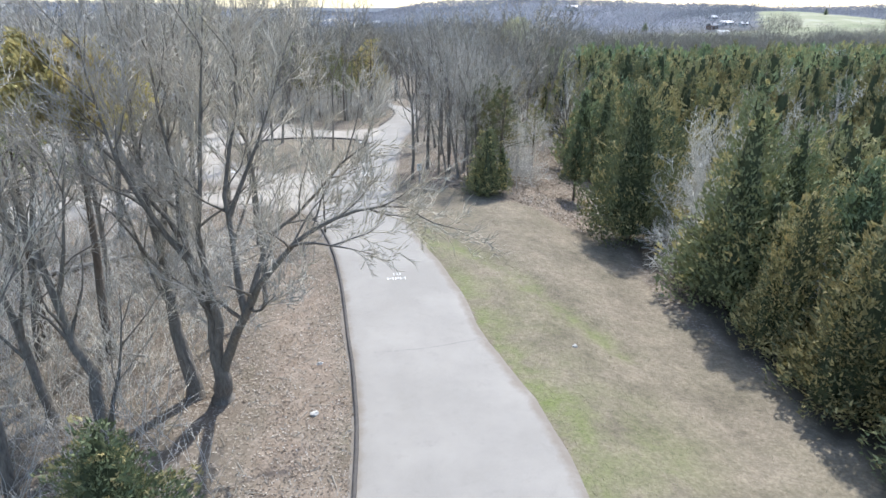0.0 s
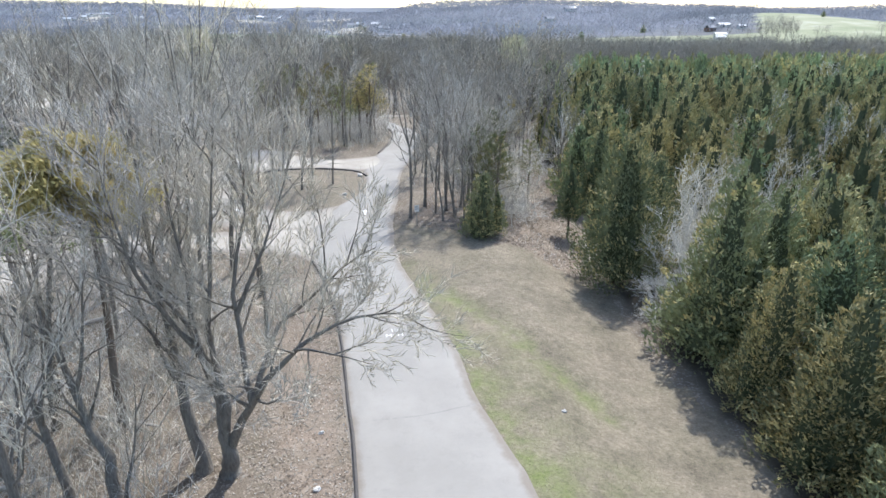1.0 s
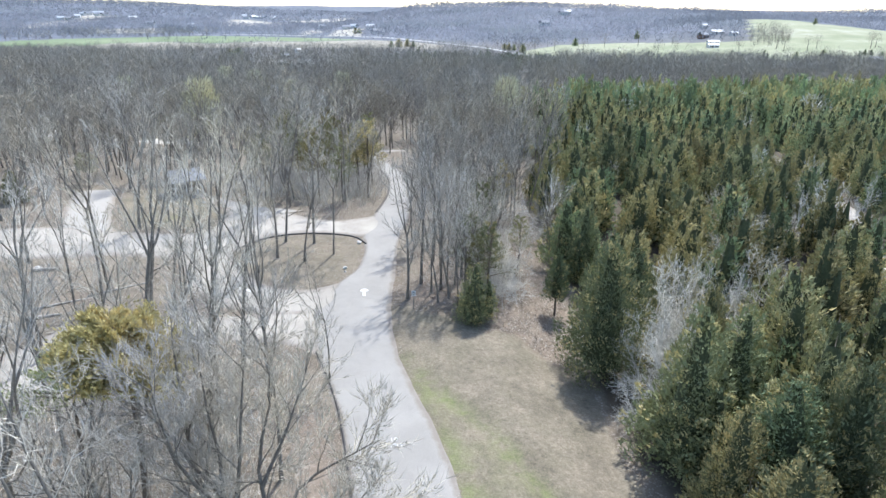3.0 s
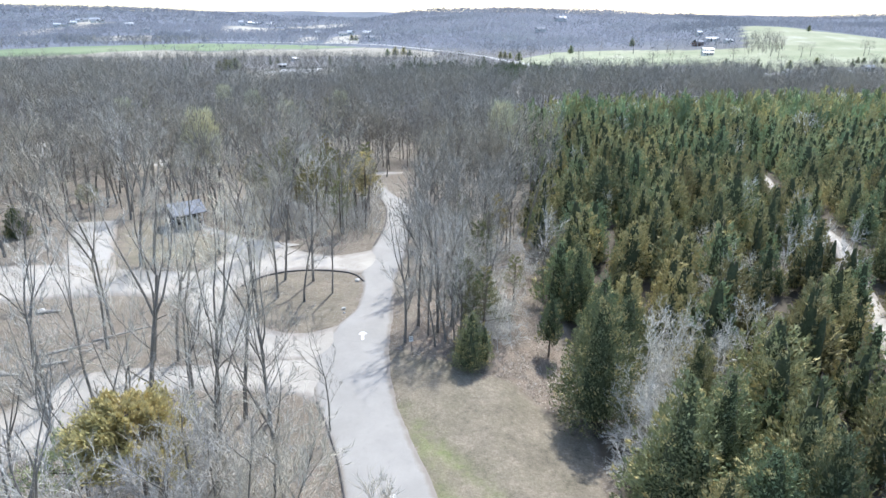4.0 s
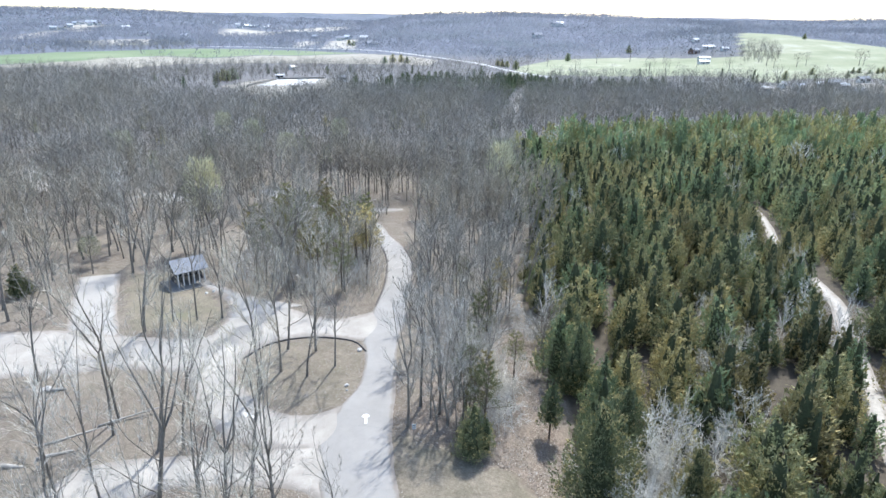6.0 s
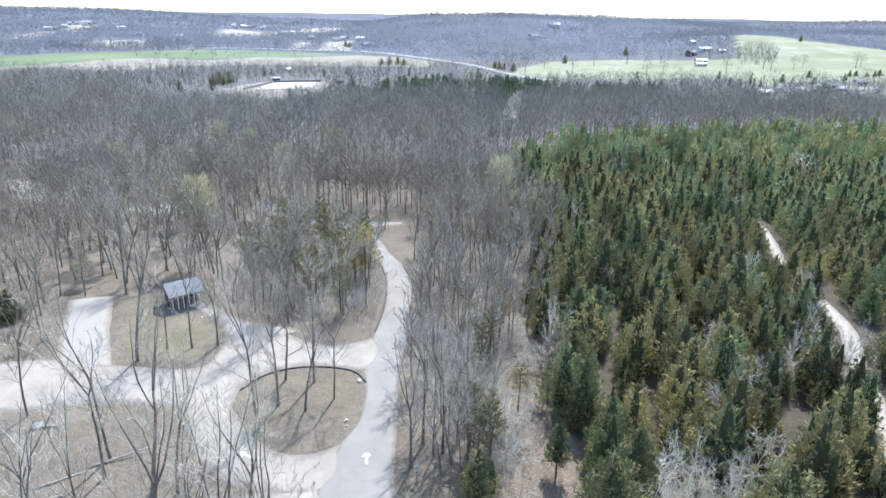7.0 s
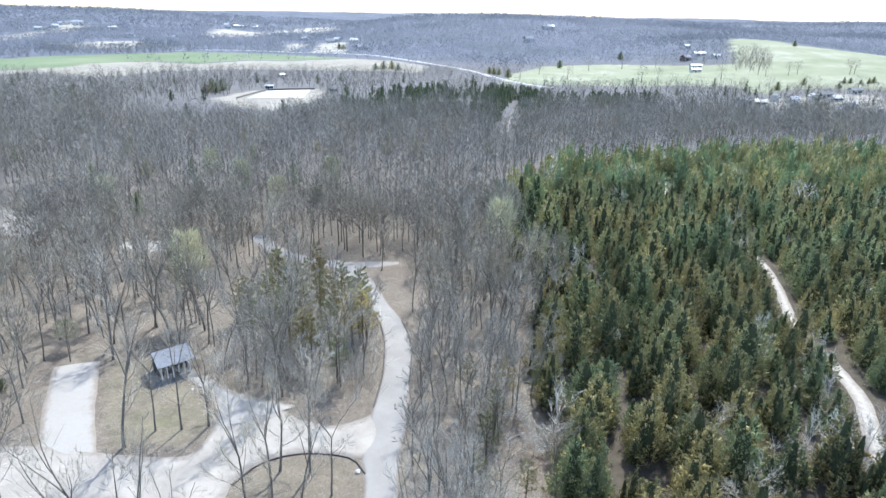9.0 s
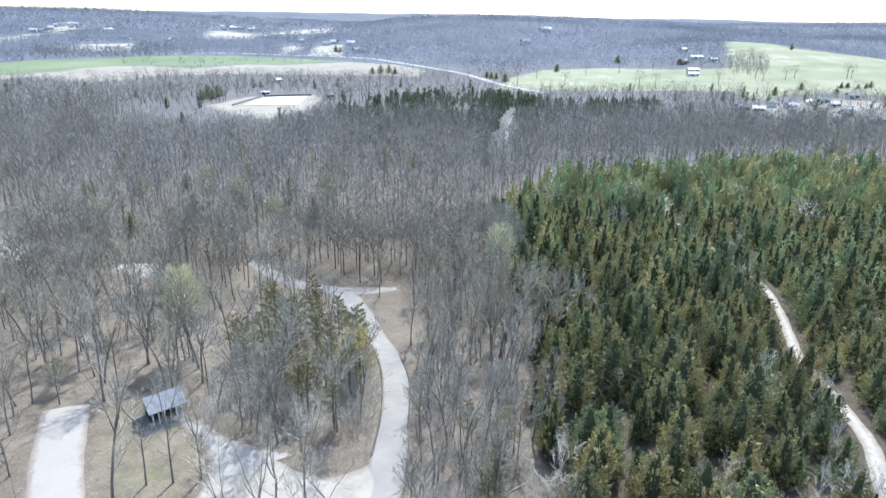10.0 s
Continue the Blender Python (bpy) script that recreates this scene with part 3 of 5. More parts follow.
strip("road", FR, 0.6, M_STONE, "pale country road across the far valley", "road", 2, 12, 0.8)
FT = [((34.4, 276), (36.6, 276)), ((37, 293), (39.2, 292.6)), ((43.4, 334), (45.8, 334)), ((53, 372), (55.2, 371))]
strip("road", FT, 0.3, M_GRAVEL, "pale gravel track in the far woods", "trail", 2, 6, 0.5)

main_edge = curve_pts(MAIN, 0.9)
ribbon("kerb", [(p[0], p[1]) for p in main_edge if -10 < p[1] < 33], 0.10, 0.10, M_KERB, label="low dark tarred kerb along the road's leafy edge")
ribbon("kerb", [(p[0], p[1]) for p in main_edge if 61 < p[1] < 86], 0.16, 0.12, M_KERB, label="low dark tarred kerb round the bend")
ribbon("kerb", [(p[2], p[3]) for p in main_edge if 62 < p[1] < 84], 0.14, 0.08, M_KERB, label="low dark tarred kerb on the outer bend")
isl = curve_pts([(a, a) for a in ISLAND[:5]], 0.7)
ribbon("kerb", [(p[0], p[1]) for p in isl], 0.11, 0.07, M_KERB, label="low dark kerb along the leafy island")


# ---- trees ----
rng = np.random.default_rng(7)


def tube(pts, radii, sides):
    """A tapered tube through points; the last ring closes to a tip when its radius is 0."""
    pts = [Vector(p) for p in pts]
    V, F = [], []
    up = Vector((0.31, 0.17, 0.93))
    for j, p in enumerate(pts):
        t = (pts[min(j + 1, len(pts) - 1)] - pts[max(j - 1, 0)]).normalized()
        u = t.cross(up)
        if u.length < 0.05:
            u = t.cross(Vector((1, 0, 0)))
        u.normalize()
        w = t.cross(u)
        if radii[j] == 0:
            V.append(p)
            continue
        for k in range(sides):
            a = 2 * math.pi * k / sides
            V.append(p + (u * math.cos(a) + w * math.sin(a)) * radii[j])
    for j in range(len(pts) - 1):
        a = j * sides
        for k in range(sides):
            k2 = (k + 1) % sides
            if radii[j + 1] == 0:
                F.append((a + k, a + k2, a + sides))
            else:
                F.append((a + k, a + k2, a + sides + k2))
                F.append((a + k, a + sides + k2, a + sides + k))
    return np.array([tuple(v) for v in V]), np.array(F)


def bend(rnd, p, d, length, n, wob, lift):
    """A wandering line from p along d, turning up by lift."""
    pts = [Vector(p)]
    d = Vector(d).normalized()
    for _ in range(n):
        d = (d + Vector((rnd.gauss(0, wob), rnd.gauss(0, wob), rnd.gauss(0, wob) * 0.6 + lift))).normalized()
        pts.append(pts[-1] + d * (length / n))
    return pts


def aside(rnd, d, angle):
    """A direction at an angle to d, at a random turn round it."""
    d = Vector(d).normalized()
    u = d.cross(Vector((rnd.gauss(0, 1), rnd.gauss(0, 1), rnd.gauss(0, 1)))).normalized()
    return (d * math.cos(angle) + u * math.sin(angle)).normalized()


def at_part(pts, k):
    f = k * (len(pts) - 1)
    i = min(int(f), len(pts) - 2)
    return pts[i].lerp(pts[i + 1], f - i), (pts[i + 1] - pts[i]).normalized()


def bare_tree(seed, height, leaders=None, trunk_r=0.16, limbs=8, branches=5, twigs=5, fine=2, spread=0.62, low=0.25, twig_w=0.011, limbs_in_wood=True):
    """Trunk geometry and crown geometry of a leafless tree."""
    rnd = random.Random(seed)
    wood, crown = [], []
    mains = []
    if leaders is None:
        tr = bend(rnd, (0, 0, -0.15), (rnd.gauss(0, 0.07), rnd.gauss(0, 0.07), 1), height * rnd.uniform(0.45, 0.62), 6, 0.05, 0.05)
        wood.append(tube(tr, [trunk_r * (1.25 if i == 0 else 1 - 0.07 * i) for i in range(7)], 6))
        top = (tr[-1] - tr[-2]).normalized()
        for i in range(3 + seed % 2):
            d = aside(rnd, top, rnd.uniform(0.18, 0.5))
            mains.append((bend(rnd, tr[-1] - top * 0.05, d, height * rnd.uniform(0.42, 0.58), 6, 0.11, 0.07), trunk_r * rnd.uniform(0.38, 0.52)))
        for i in range(limbs - 3):
            k = low + (0.97 - low) * (i + rnd.random() * 0.8) / max(1, limbs - 3)
            p, d = at_part(tr, k)
            ln = height * rnd.uniform(0.22, 0.40)
            mains.append((bend(rnd, p, aside(rnd, d, spread * rnd.uniform(0.9, 1.6)), ln, 5, 0.13, 0.11), trunk_r * rnd.uniform(0.18, 0.32)))
    else:
        for pts, r, sides in leaders:
            pts = [Vector(p) for p in pts]
            dense = []
            for i in range(len(pts) - 1):
                for u in (0, 0.5):
                    a, b = pts[max(i - 1, 0)], pts[min(i + 2, len(pts) - 1)]
                    q = pts[i].lerp(pts[i + 1], u)
                    if u:
                        q = q + (pts[i] + pts[i + 1] - a - b) * 0.06 + Vector((rnd.gauss(0, 0.06), rnd.gauss(0, 0.06), 0))
                    dense.append(q)
            dense.append(pts[-1])
            n = len(dense) - 1
            wood.append(tube(dense, [r * (1 - i / n) ** 1.15 * (1.35 if i == 0 and dense[0].z < 0 else 1.0) + 0.008 for i in range(n + 1)], sides))
            run = sum((b - a).length for a, b in zip(dense, dense[1:]))
            for q in range(int(run * 1.15) if r < 0.3 else 0):
                k = 0.3 + 0.68 * (q + rnd.random()) / (run * 1.15)
                p, d = at_part(dense, min(k, 0.98))
                side = bend(rnd, p, aside(rnd, d, rnd.uniform(0.45, 0.85)), rnd.uniform(1.3, 2.9) * (1.15 - 0.5 * k), 5, 0.14, 0.09)
                r1 = max(0.024, min(0.06, r * (1.05 - k) * 0.5))
                wood.append(tube(side, [r1 * (1 - 0.85 * i / 5) for i in range(6)], 4))
                mains.append((side, r1))
            mains.append((dense[n // 2:], r * 0.3))
    for pts, r in mains:
        ln1 = sum((b - a).length for a, b in zip(pts, pts[1:]))
        n = len(pts) - 1
        if leaders is None:
            (wood if limbs_in_wood else crown).append(tube(pts, [r * (1 - 0.8 * i / n) for i in range(n + 1)], 4))
        nb = branches if leaders is None else max(4, int(branches * ln1 / 3.5))
        for j in range(nb):
            k = 0.22 + 0.76 * (j + rnd.random()) / nb
            p, d = at_part(pts, k)
            ln = max(0.5, ln1 * 0.42 * (1.15 - k) * rnd.uniform(0.7, 1.3)) if leaders is None else rnd.uniform(0.6, 1.3) * (1.2 - 0.5 * k)
            sub = bend(rnd, p, aside(rnd, d, rnd.uniform(0.4, 0.8)), ln, 3, 0.13, 0.07)
            r2 = max(twig_w * 1.25, r * 0.32 * (1.1 - k))
            crown.append(tube([sub[0], sub[1], sub[3]], [r2, r2 * 0.7, 0], 3))
            for q in range(twigs):
                k3 = 0.2 + 0.8 * (q + rnd.random()) / twigs
                p3, d3 = at_part(sub, k3)
                l3 = ln * rnd.uniform(0.3, 0.6)
                tw = bend(rnd, p3, aside(rnd, d3, rnd.uniform(0.35, 0.75)), l3, 1, 0.15, 0.10)
                if leaders is None:
                    o = (tw[1] - tw[0]).cross(Vector((rnd.gauss(0, 1), rnd.gauss(0, 1), rnd.gauss(0, 1)))).normalized() * twig_w
                    crown.append((np.array([tuple(tw[0] - o), tuple(tw[0] + o), tuple(tw[1])]), np.array([(0, 1, 2)])))
                else:
                    crown.append(tube(tw, [twig_w, 0], 3))
                for _ in range(fine):
                    p4, d4 = at_part(tw, rnd.uniform(0.25, 1.0))
                    d5 = aside(rnd, d4, rnd.uniform(0.3, 0.8))
                    e = p4 + (d5 + Vector((0, 0, 0.25))) * l3 * rnd.uniform(0.45, 0.95)
                    s = d5.cross(Vector((rnd.gauss(0, 1), rnd.gauss(0, 1), rnd.gauss(0, 1)))).normalized() * twig_w * 0.8
                    crown.append((np.array([tuple(p4 - s), tuple(p4 + s), tuple(e)]), np.array([(0, 1, 2)])))
    return join(wood), join(crown)


def far_tree(seed, height, limbs, twigs, w, bole=1.0, reach=0.25, floor=0.36, long=1.0):
    """A leafless tree for woods that stay far off: vertices, faces, and the material of each face (0 twigs, 1 bark)."""
    r = np.random.default_rng(seed)
    geo, mats = [], []

    def add(g, m):
        geo.append(g)
        mats.append(np.full(len(g[1]), m))

    if bole:
        add(tube([(0, 0, -0.3), (r.normal(0, 0.12), r.normal(0, 0.12), height * 0.35), (r.normal(0, 0.3), r.normal(0, 0.3), height * 0.66)], [w * 1.9 * bole, w * 1.3 * bole, 0], 3), 1)
    for _ in range(limbs):
        z = height * r.uniform(0.3, 0.65)
        a = r.uniform(0, 2 * math.pi)
        s = height * r.uniform(0.12, 0.24)
        e = Vector((s * math.cos(a), s * math.sin(a), min(z + s * r.uniform(0.8, 1.7), height)))
        add(tube([(0, 0, z), tuple(Vector((0, 0, z)).lerp(e, 0.5) + Vector((0, 0, -0.1 * s))), tuple(e)], [w, w * 0.7, 0], 3), 1)
    tv, tf = [], []
    for i in range(twigs):
        a = r.uniform(0, 2 * math.pi)
        h = height * (floor + (0.97 - floor) * r.random() ** 0.75)
        dome = math.sqrt(max(0.05, 1 - ((h / height - 0.62) / 0.40) ** 2))
        rr = height * reach * math.sqrt(r.random()) * dome
        p = np.array([rr * math.cos(a), rr * math.sin(a), h])
        d = np.array([math.cos(a) * r.uniform(0.0, 0.9), math.sin(a) * r.uniform(0.0, 0.9), r.uniform(0.25, 1.0)]) + r.normal(0, 0.25, 3)
        d = d / np.linalg.norm(d) * height * r.uniform(0.06, 0.13) * long
        s = np.cross(d, r.normal(size=3))
        s = s / np.linalg.norm(s) * w * 0.5
        n = len(tv)
        tv += [p - s, p + s, p + d]
        tf.append((n, n + 1, n + 2))
    add((np.array(tv), np.array(tf)), 0)
    return (*join(geo), np.concatenate(mats))


def cedar_crown(seed, height, radius, start, lobes, per, size, full=0.8, core=0.48, rough=0.24, sweep=1.0, slim=0.62):
    """A cedar crown: upswept tufts of small sprays, laid like scales round a ragged heart darkened for inner shade;
    vertices, faces and each face's material.
    """
    r = np.random.default_rng(seed)
    wave, amp = r.uniform(0, 6.28, 4), r.uniform(0.05, 0.13, 4)
    H = height - start

    def prof(h, a):
        lumps = sum(amp[i] * np.sin((i + 2) * a + wave[i] + h * (3 + 2 * i)) for i in range(4))
        return radius * (1 - h) ** full * np.minimum(1.0, 0.82 + 1.4 * h) * (1 + lumps)

    # inner body, its dark tone standing in for shade between the sprays
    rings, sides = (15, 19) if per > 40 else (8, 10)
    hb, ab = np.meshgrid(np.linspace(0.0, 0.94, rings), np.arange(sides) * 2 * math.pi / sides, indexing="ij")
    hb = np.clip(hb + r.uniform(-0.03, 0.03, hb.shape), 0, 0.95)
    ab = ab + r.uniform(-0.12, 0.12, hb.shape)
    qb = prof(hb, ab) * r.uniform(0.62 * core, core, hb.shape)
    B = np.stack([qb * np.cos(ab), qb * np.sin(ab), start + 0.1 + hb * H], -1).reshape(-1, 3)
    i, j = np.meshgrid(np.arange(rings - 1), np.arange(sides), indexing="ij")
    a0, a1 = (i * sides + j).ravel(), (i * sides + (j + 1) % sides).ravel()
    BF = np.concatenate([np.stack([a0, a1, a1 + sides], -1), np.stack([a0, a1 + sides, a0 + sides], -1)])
    # tufts
    k = (np.arange(lobes) + r.random(lobes)) / lobes
    h = np.minimum(0.985, 1 - (1 - k) ** 0.55)
    a = np.arange(lobes) * 2.39996 + r.normal(0, 0.35, lobes)
    q = prof(h, a) * r.uniform(0.58, 0.98, lobes)
    C = np.stack([q * np.cos(a), q * np.sin(a), start + h * H], -1)
    out = sweep * (0.25 + 0.65 * (1 - h)) * r.uniform(0.7, 1.3, lobes)
    A = np.stack([np.cos(a) * out, np.sin(a) * out, np.ones(lobes)], -1) + r.normal(0, 0.12, (lobes, 3))
    A /= np.linalg.norm(A, axis=1)[:, None]
    L = (0.10 + radius * (0.13 + 0.17 * (1 - h))) * r.uniform(0.75, 1.45, lobes)
    B1 = np.cross(A, r.normal(size=(lobes, 3)))
    B1 /= np.linalg.norm(B1, axis=1)[:, None]
    B2 = np.cross(A, B1)
    n = lobes * per
    t = np.repeat(np.arange(lobes), per)
    u, f = r.random(n) ** 0.8, r.uniform(0, 2 * math.pi, n)
    R = B1[t] * np.cos(f)[:, None] + B2[t] * np.sin(f)[:, None]
    P = C[t] + A[t] * ((u - 0.45) * 2.1 * L[t])[:, None] + R * (slim * L[t] * np.sin(math.pi * (0.16 + 0.8 * u)) * r.uniform(0.7, 1.15, n))[:, None]
    N = R + A[t] * (1.3 * (u - 0.35))[:, None] + r.normal(0, rough, (n, 3))
    N /= np.linalg.norm(N, axis=1)[:, None]
    D = A[t] + R * 0.25 + r.normal(0, 0.3, (n, 3))
    D -= N * ((D * N).sum(1) * 0.75)[:, None]
    D /= np.linalg.norm(D, axis=1)[:, None]
    S = np.cross(N, D)
    z = (size * r.uniform(0.6, 1.35, n))[:, None]
    T = np.stack([P - S * z * 0.3, P + S * z * 0.3, P + D * z * 1.25], 1).reshape(-1, 3)
    T[:, 2] = np.maximum(T[:, 2], 0.05)
    # the sprays at the ends of some tufts are bronzed
    bronze = np.where((u > r.uniform(0.55, 1.5, lobes)[t]) & (per > 20), 2, 0)
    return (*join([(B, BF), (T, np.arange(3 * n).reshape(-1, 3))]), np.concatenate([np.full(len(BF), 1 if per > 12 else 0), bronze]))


def ragged_cedar(seed, height, radius, start, lobes, per, size, full=0.8, core=0.48, rough=0.24, sweep=1.0, slim=0.62):
    """A cedar with several leaders of unequal height."""
    r = np.random.default_rng(seed + 9000)
    n = 2 + seed % 3
    geo = [cedar_crown(seed, height, radius * 0.8, start, int(lobes * 0.6), per, size, full, core, rough, sweep, slim)]
    for i in range(n):
        a = 2 * math.pi * (i + r.uniform(-0.3, 0.3)) / n
        h = height * r.uniform(0.45, 0.8)
        q = radius * r.uniform(0.34, 0.55)
        V, F, M = cedar_crown(seed + 31 * i + 1, h, radius * r.uniform(0.45, 0.6), start * 0.8, max(10, int(lobes * 0.45 / n)), per, size, full, core, rough, sweep, slim)
        geo.append((V + np.array([q * math.cos(a), q * math.sin(a), 0]), F, M))
    return (*join([g[:2] for g in geo]), np.concatenate([g[2] for g in geo]))


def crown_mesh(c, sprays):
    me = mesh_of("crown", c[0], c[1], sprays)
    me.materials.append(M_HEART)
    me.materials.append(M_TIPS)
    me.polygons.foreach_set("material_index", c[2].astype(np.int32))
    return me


def spread_out(templates, places, name, materials, label, category):
    """One joined object of many far things: places holds x, y, scale and turn."""
    Vs, Fs, Ms, n = [], [], [], 0
    for i, (x, y, s, a) in enumerate(places):
        V, F, *M = templates[i % len(templates)]
        c, q = math.cos(a) * s, math.sin(a) * s
        Vs.append(np.stack([V[:, 0] * c - V[:, 1] * q + x, V[:, 0] * q + V[:, 1] * c + y, V[:, 2] * s], -1))
        Fs.append(F + n)
        Ms.append(M[0] if M else np.zeros(len(F)))
        n += len(V)
    W = np.concatenate(Vs)
    base = terrain(np.array([p[0] for p in places]), np.array([p[1] for p in places]))
    W[:, 2] += np.repeat(base, [len(v) for v in Vs])
    me = mesh_of(name, W, np.concatenate(Fs), materials[0])
    for m in materials[1:]:
        me.materials.append(m)
    me.polygons.foreach_set("material_index", np.concatenate(Ms).astype(np.int32))
    tone = np.random.default_rng(len(places)).random(len(places))
    at = me.attributes.new("tone", "FLOAT", "POINT")
    at.data.foreach_set("value", np.repeat(tone, [len(v) for v in Vs]).astype(np.float32))
    return tagged(new(name, me), label, category, kind="stuff")


def field_places(x0, x1, y0, y1, cell, keep, smin=0.8, smax=1.15):
    """Places on a jittered grid where keep(x, y) gives the chance of one."""
    gx, gy = np.meshgrid(np.arange(x0, x1, cell), np.arange(y0, y1, cell))
    x = (gx + rng.uniform(0, cell, gx.shape)).ravel()
    y = (gy + rng.uniform(0, cell, gy.shape)).ravel()
    ok = rng.random(len(x)) < keep(x, y)
    x, y = x[ok], y[ok]
    return list(zip(x, y, rng.uniform(smin, smax, len(x)), rng.uniform(0, 6.28, len(x))))


def off_paving(x, y, gap=0.7):
    ok = np.ones(x.shape, bool)
    for p in PAVED:
        ok &= ~inside(p, x, y)
    for p in PAVED:
        q = p + p[:1]
        ok &= near_line(q, x, y) > gap
    return ok & (near_line(TRAIL_MID, x, y) > 1.8)


def cedar_zone(x, y):
    """Where the cedar plantation stands."""
    left = np.interp(y, [0, 20, 30, 36, 44, 52, 65, 77, 114, 140, 166, 225], [13.5, 12.5, 11.5, 12.2, 12.0, 10.5, 10.5, 13, 14.5, 14.5, 13, 33])
    left = left + sstep(50, 70, y) * (2.2 * np.sin(y / 6.3) + 1.6 * np.sin(y / 2.9 + x))
    return (x > left) & (y > -20) & (y < np.interp(x, [10, 35, 100, 160, 250], [140, 186, 214, 205, 175])) & (x < 260)


def view_wedge(x, y, margin=6.0):
    """The wide wedge of land ahead of the camera."""
    return np.abs(x + 0.5 * 0) < 0.80 * (y + 10) + margin


# Named standing trees: x, y, height, kind of form
BARE_SPOTS = [(-6.8, 22.2, 10.3), (-9.9, 22.8, 10.8), (-20.5, 28.1, 10), (-15.9, 29.6, 11), (-19.9, 31.6, 9.5), (-23.1, 32.2, 9), (-19.3, 37.9, 11.5), (-17.6, 38.0, 8), (-23.2, 39.5, 10),
              (-11.1, 27.1, 11), (-9.6, 31.0, 9), (-11.1, 31.3, 9.5), (-13.8, 45.0, 10.5), (-13.1, 48.1, 9), (-13.3, 51.9, 8.5), (-10.7, 47.3, 6), (-8.6, 49.0, 9.5), (-10.7, 51.6, 9.5),
              (-2.0, 40.5, 11.5), (-1.1, 43.0, 11), (0.4, 45.6, 10.5), (1.4, 42.9, 10), (2.2, 41.2, 9), (-27.6, 55.2, 9.5), (-25.8, 57.6, 9), (-23.5, 57.8, 8),
              (-21.2, 58.3, 8), (-35.9, 71.4, 10), (-23.7, 41.5, 10.5), (-13.5, 23.5, 10), (-16.5, 22.5, 10.5), (-13, 18, 9.5), (-14.5, 13.5, 9), (-17.5, 16.5, 10), (-12.2, 11.2, 8), (-8.8, 28.6, 8.5), (-5.9, 30.2, 6.5), (2.6, 42.2, 8.5), (3.2, 43.5, 9), (2.0, 44.5, 9.5), (0.9, 44.2, 9), (3.9, 42.0, 7.5), (1.8, 46.5, 9.5), (2.9, 46.0, 9), (-0.2, 47.5, 10), (4.2, 45.0, 8), (1.0, 40.6, 9.5), (0.4, 42.0, 10), (-0.3, 41.5, 9), (1.6, 39.2, 7.5), (2.0, 39.9, 8), (0.2, 39.9, 6.5)]

near_bare = [bare_tree(100 + i, 10.0, limbs=8 + i % 3, branches=6, twigs=7, fine=3, spread=0.55 + 0.07 * (i % 4), low=0.3 + 0.05 * (i % 5), trunk_r=0.085 + 0.013 * (i % 4), twig_w=0.0095) for i in range(8)]
next_bare = [bare_tree(140 + i, 10.0, limbs=8 + i % 3, branches=6, twigs=5, fine=2, spread=0.55 + 0.07 * (i % 4), low=0.35 + 0.05 * (i % 5), trunk_r=0.085 + 0.012 * (i % 4), twig_w=0.023) for i in range(8)]
next_meshes = [(mesh_of("trunk", *w, M_BARK), mesh_of("crown", *c, M_TWIG)) for w, c in next_bare]
bare_meshes = [(mesh_of("trunk", *w, M_BARK), mesh_of("crown", *c, M_FINETWIG)) for w, c in near_bare]
silver_geo = [bare_tree(300 + i, 4.3, limbs=24, branches=8, twigs=5, fine=2, spread=1.3, low=0.1, trunk_r=0.032, twig_w=0.0085, limbs_in_wood=False) for i in range(3)]
silver_meshes = [(mesh_of("trunk", *w, M_SILVER), mesh_of("crown", *c, M_SILVER)) for w, c in silver_geo]
cedar_geo = [(ragged_cedar if i % 2 else cedar_crown)(500 + i, 7.0, 2.15 + 0.2 * (i % 4), 0.15 + 0.1 * (i % 3), 230, 62, 0.135, 0.64 + 0.06 * (i % 3), 0.5, 0.3, 1.25, 0.75) for i in range(7)]
cedar_next = [(ragged_cedar if i % 3 == 1 else cedar_crown)(520 + i, 6.2, 2.0 + 0.2 * (i % 4), 0.2 + 0.1 * (i % 3), 92, 28, 0.22, 0.5 + 0.08 * (i % 3), 0.46) for i in range(8)]
cedar_trunk = tube([(0, 0, -0.2), (0.05, 0.02, 1.5), (0.0, 0.05, 4.0), (0, 0, 6.6)], [0.17, 0.13, 0.08, 0], 6)
cedar_trunk_mesh = mesh_of("trunk", *cedar_trunk, M_CEDARBARK)
cedar_meshes = [crown_mesh(c, M_CEDAR_SHADED) for c in cedar_geo]
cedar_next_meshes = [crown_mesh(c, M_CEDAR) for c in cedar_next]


def stand(name, x, y, scale, turn, meshes, label, category, group="", tall=1.0):
    ob = new(name)
    ob.matrix_world = Matrix.Translation((x, y, zt(x, y))) @ Matrix.Rotation(turn, 4, "Z") @ Matrix.Diagonal((scale, scale, scale * tall, 1))
    tagged(ob, label, category, group)
    part_of("trunk", meshes[0], ob)
    part_of("crown", meshes[1], ob)
    return ob


BARE_LABEL = "leafless grey-barked tree with fine upswept twigs"
CEDAR_LABEL = "dense dark green and olive cedar with upswept sprays"
SILVER_LABEL = "bare silver-grey sapling with pale spreading twigs"


def forked_tree(name, x, y, leaders, seed, label, branches=9, twigs=8, fine=5):
    """A bare tree whose stems follow given lines, in metres from its foot."""
    w, c = bare_tree(seed, 11, leaders=leaders, branches=branches, twigs=twigs, fine=fine, twig_w=0.0105)
    ob = new(name)
    ob.matrix_world = Matrix.Translation((x, y, zt(x, y)))
    tagged(ob, label, "tree")
    part_of("trunk", mesh_of("trunk", *w, M_BARK), ob)
    part_of("crown", mesh_of("crown", *c, M_MAPLETWIG if seed == 11 else M_FINETWIG), ob)


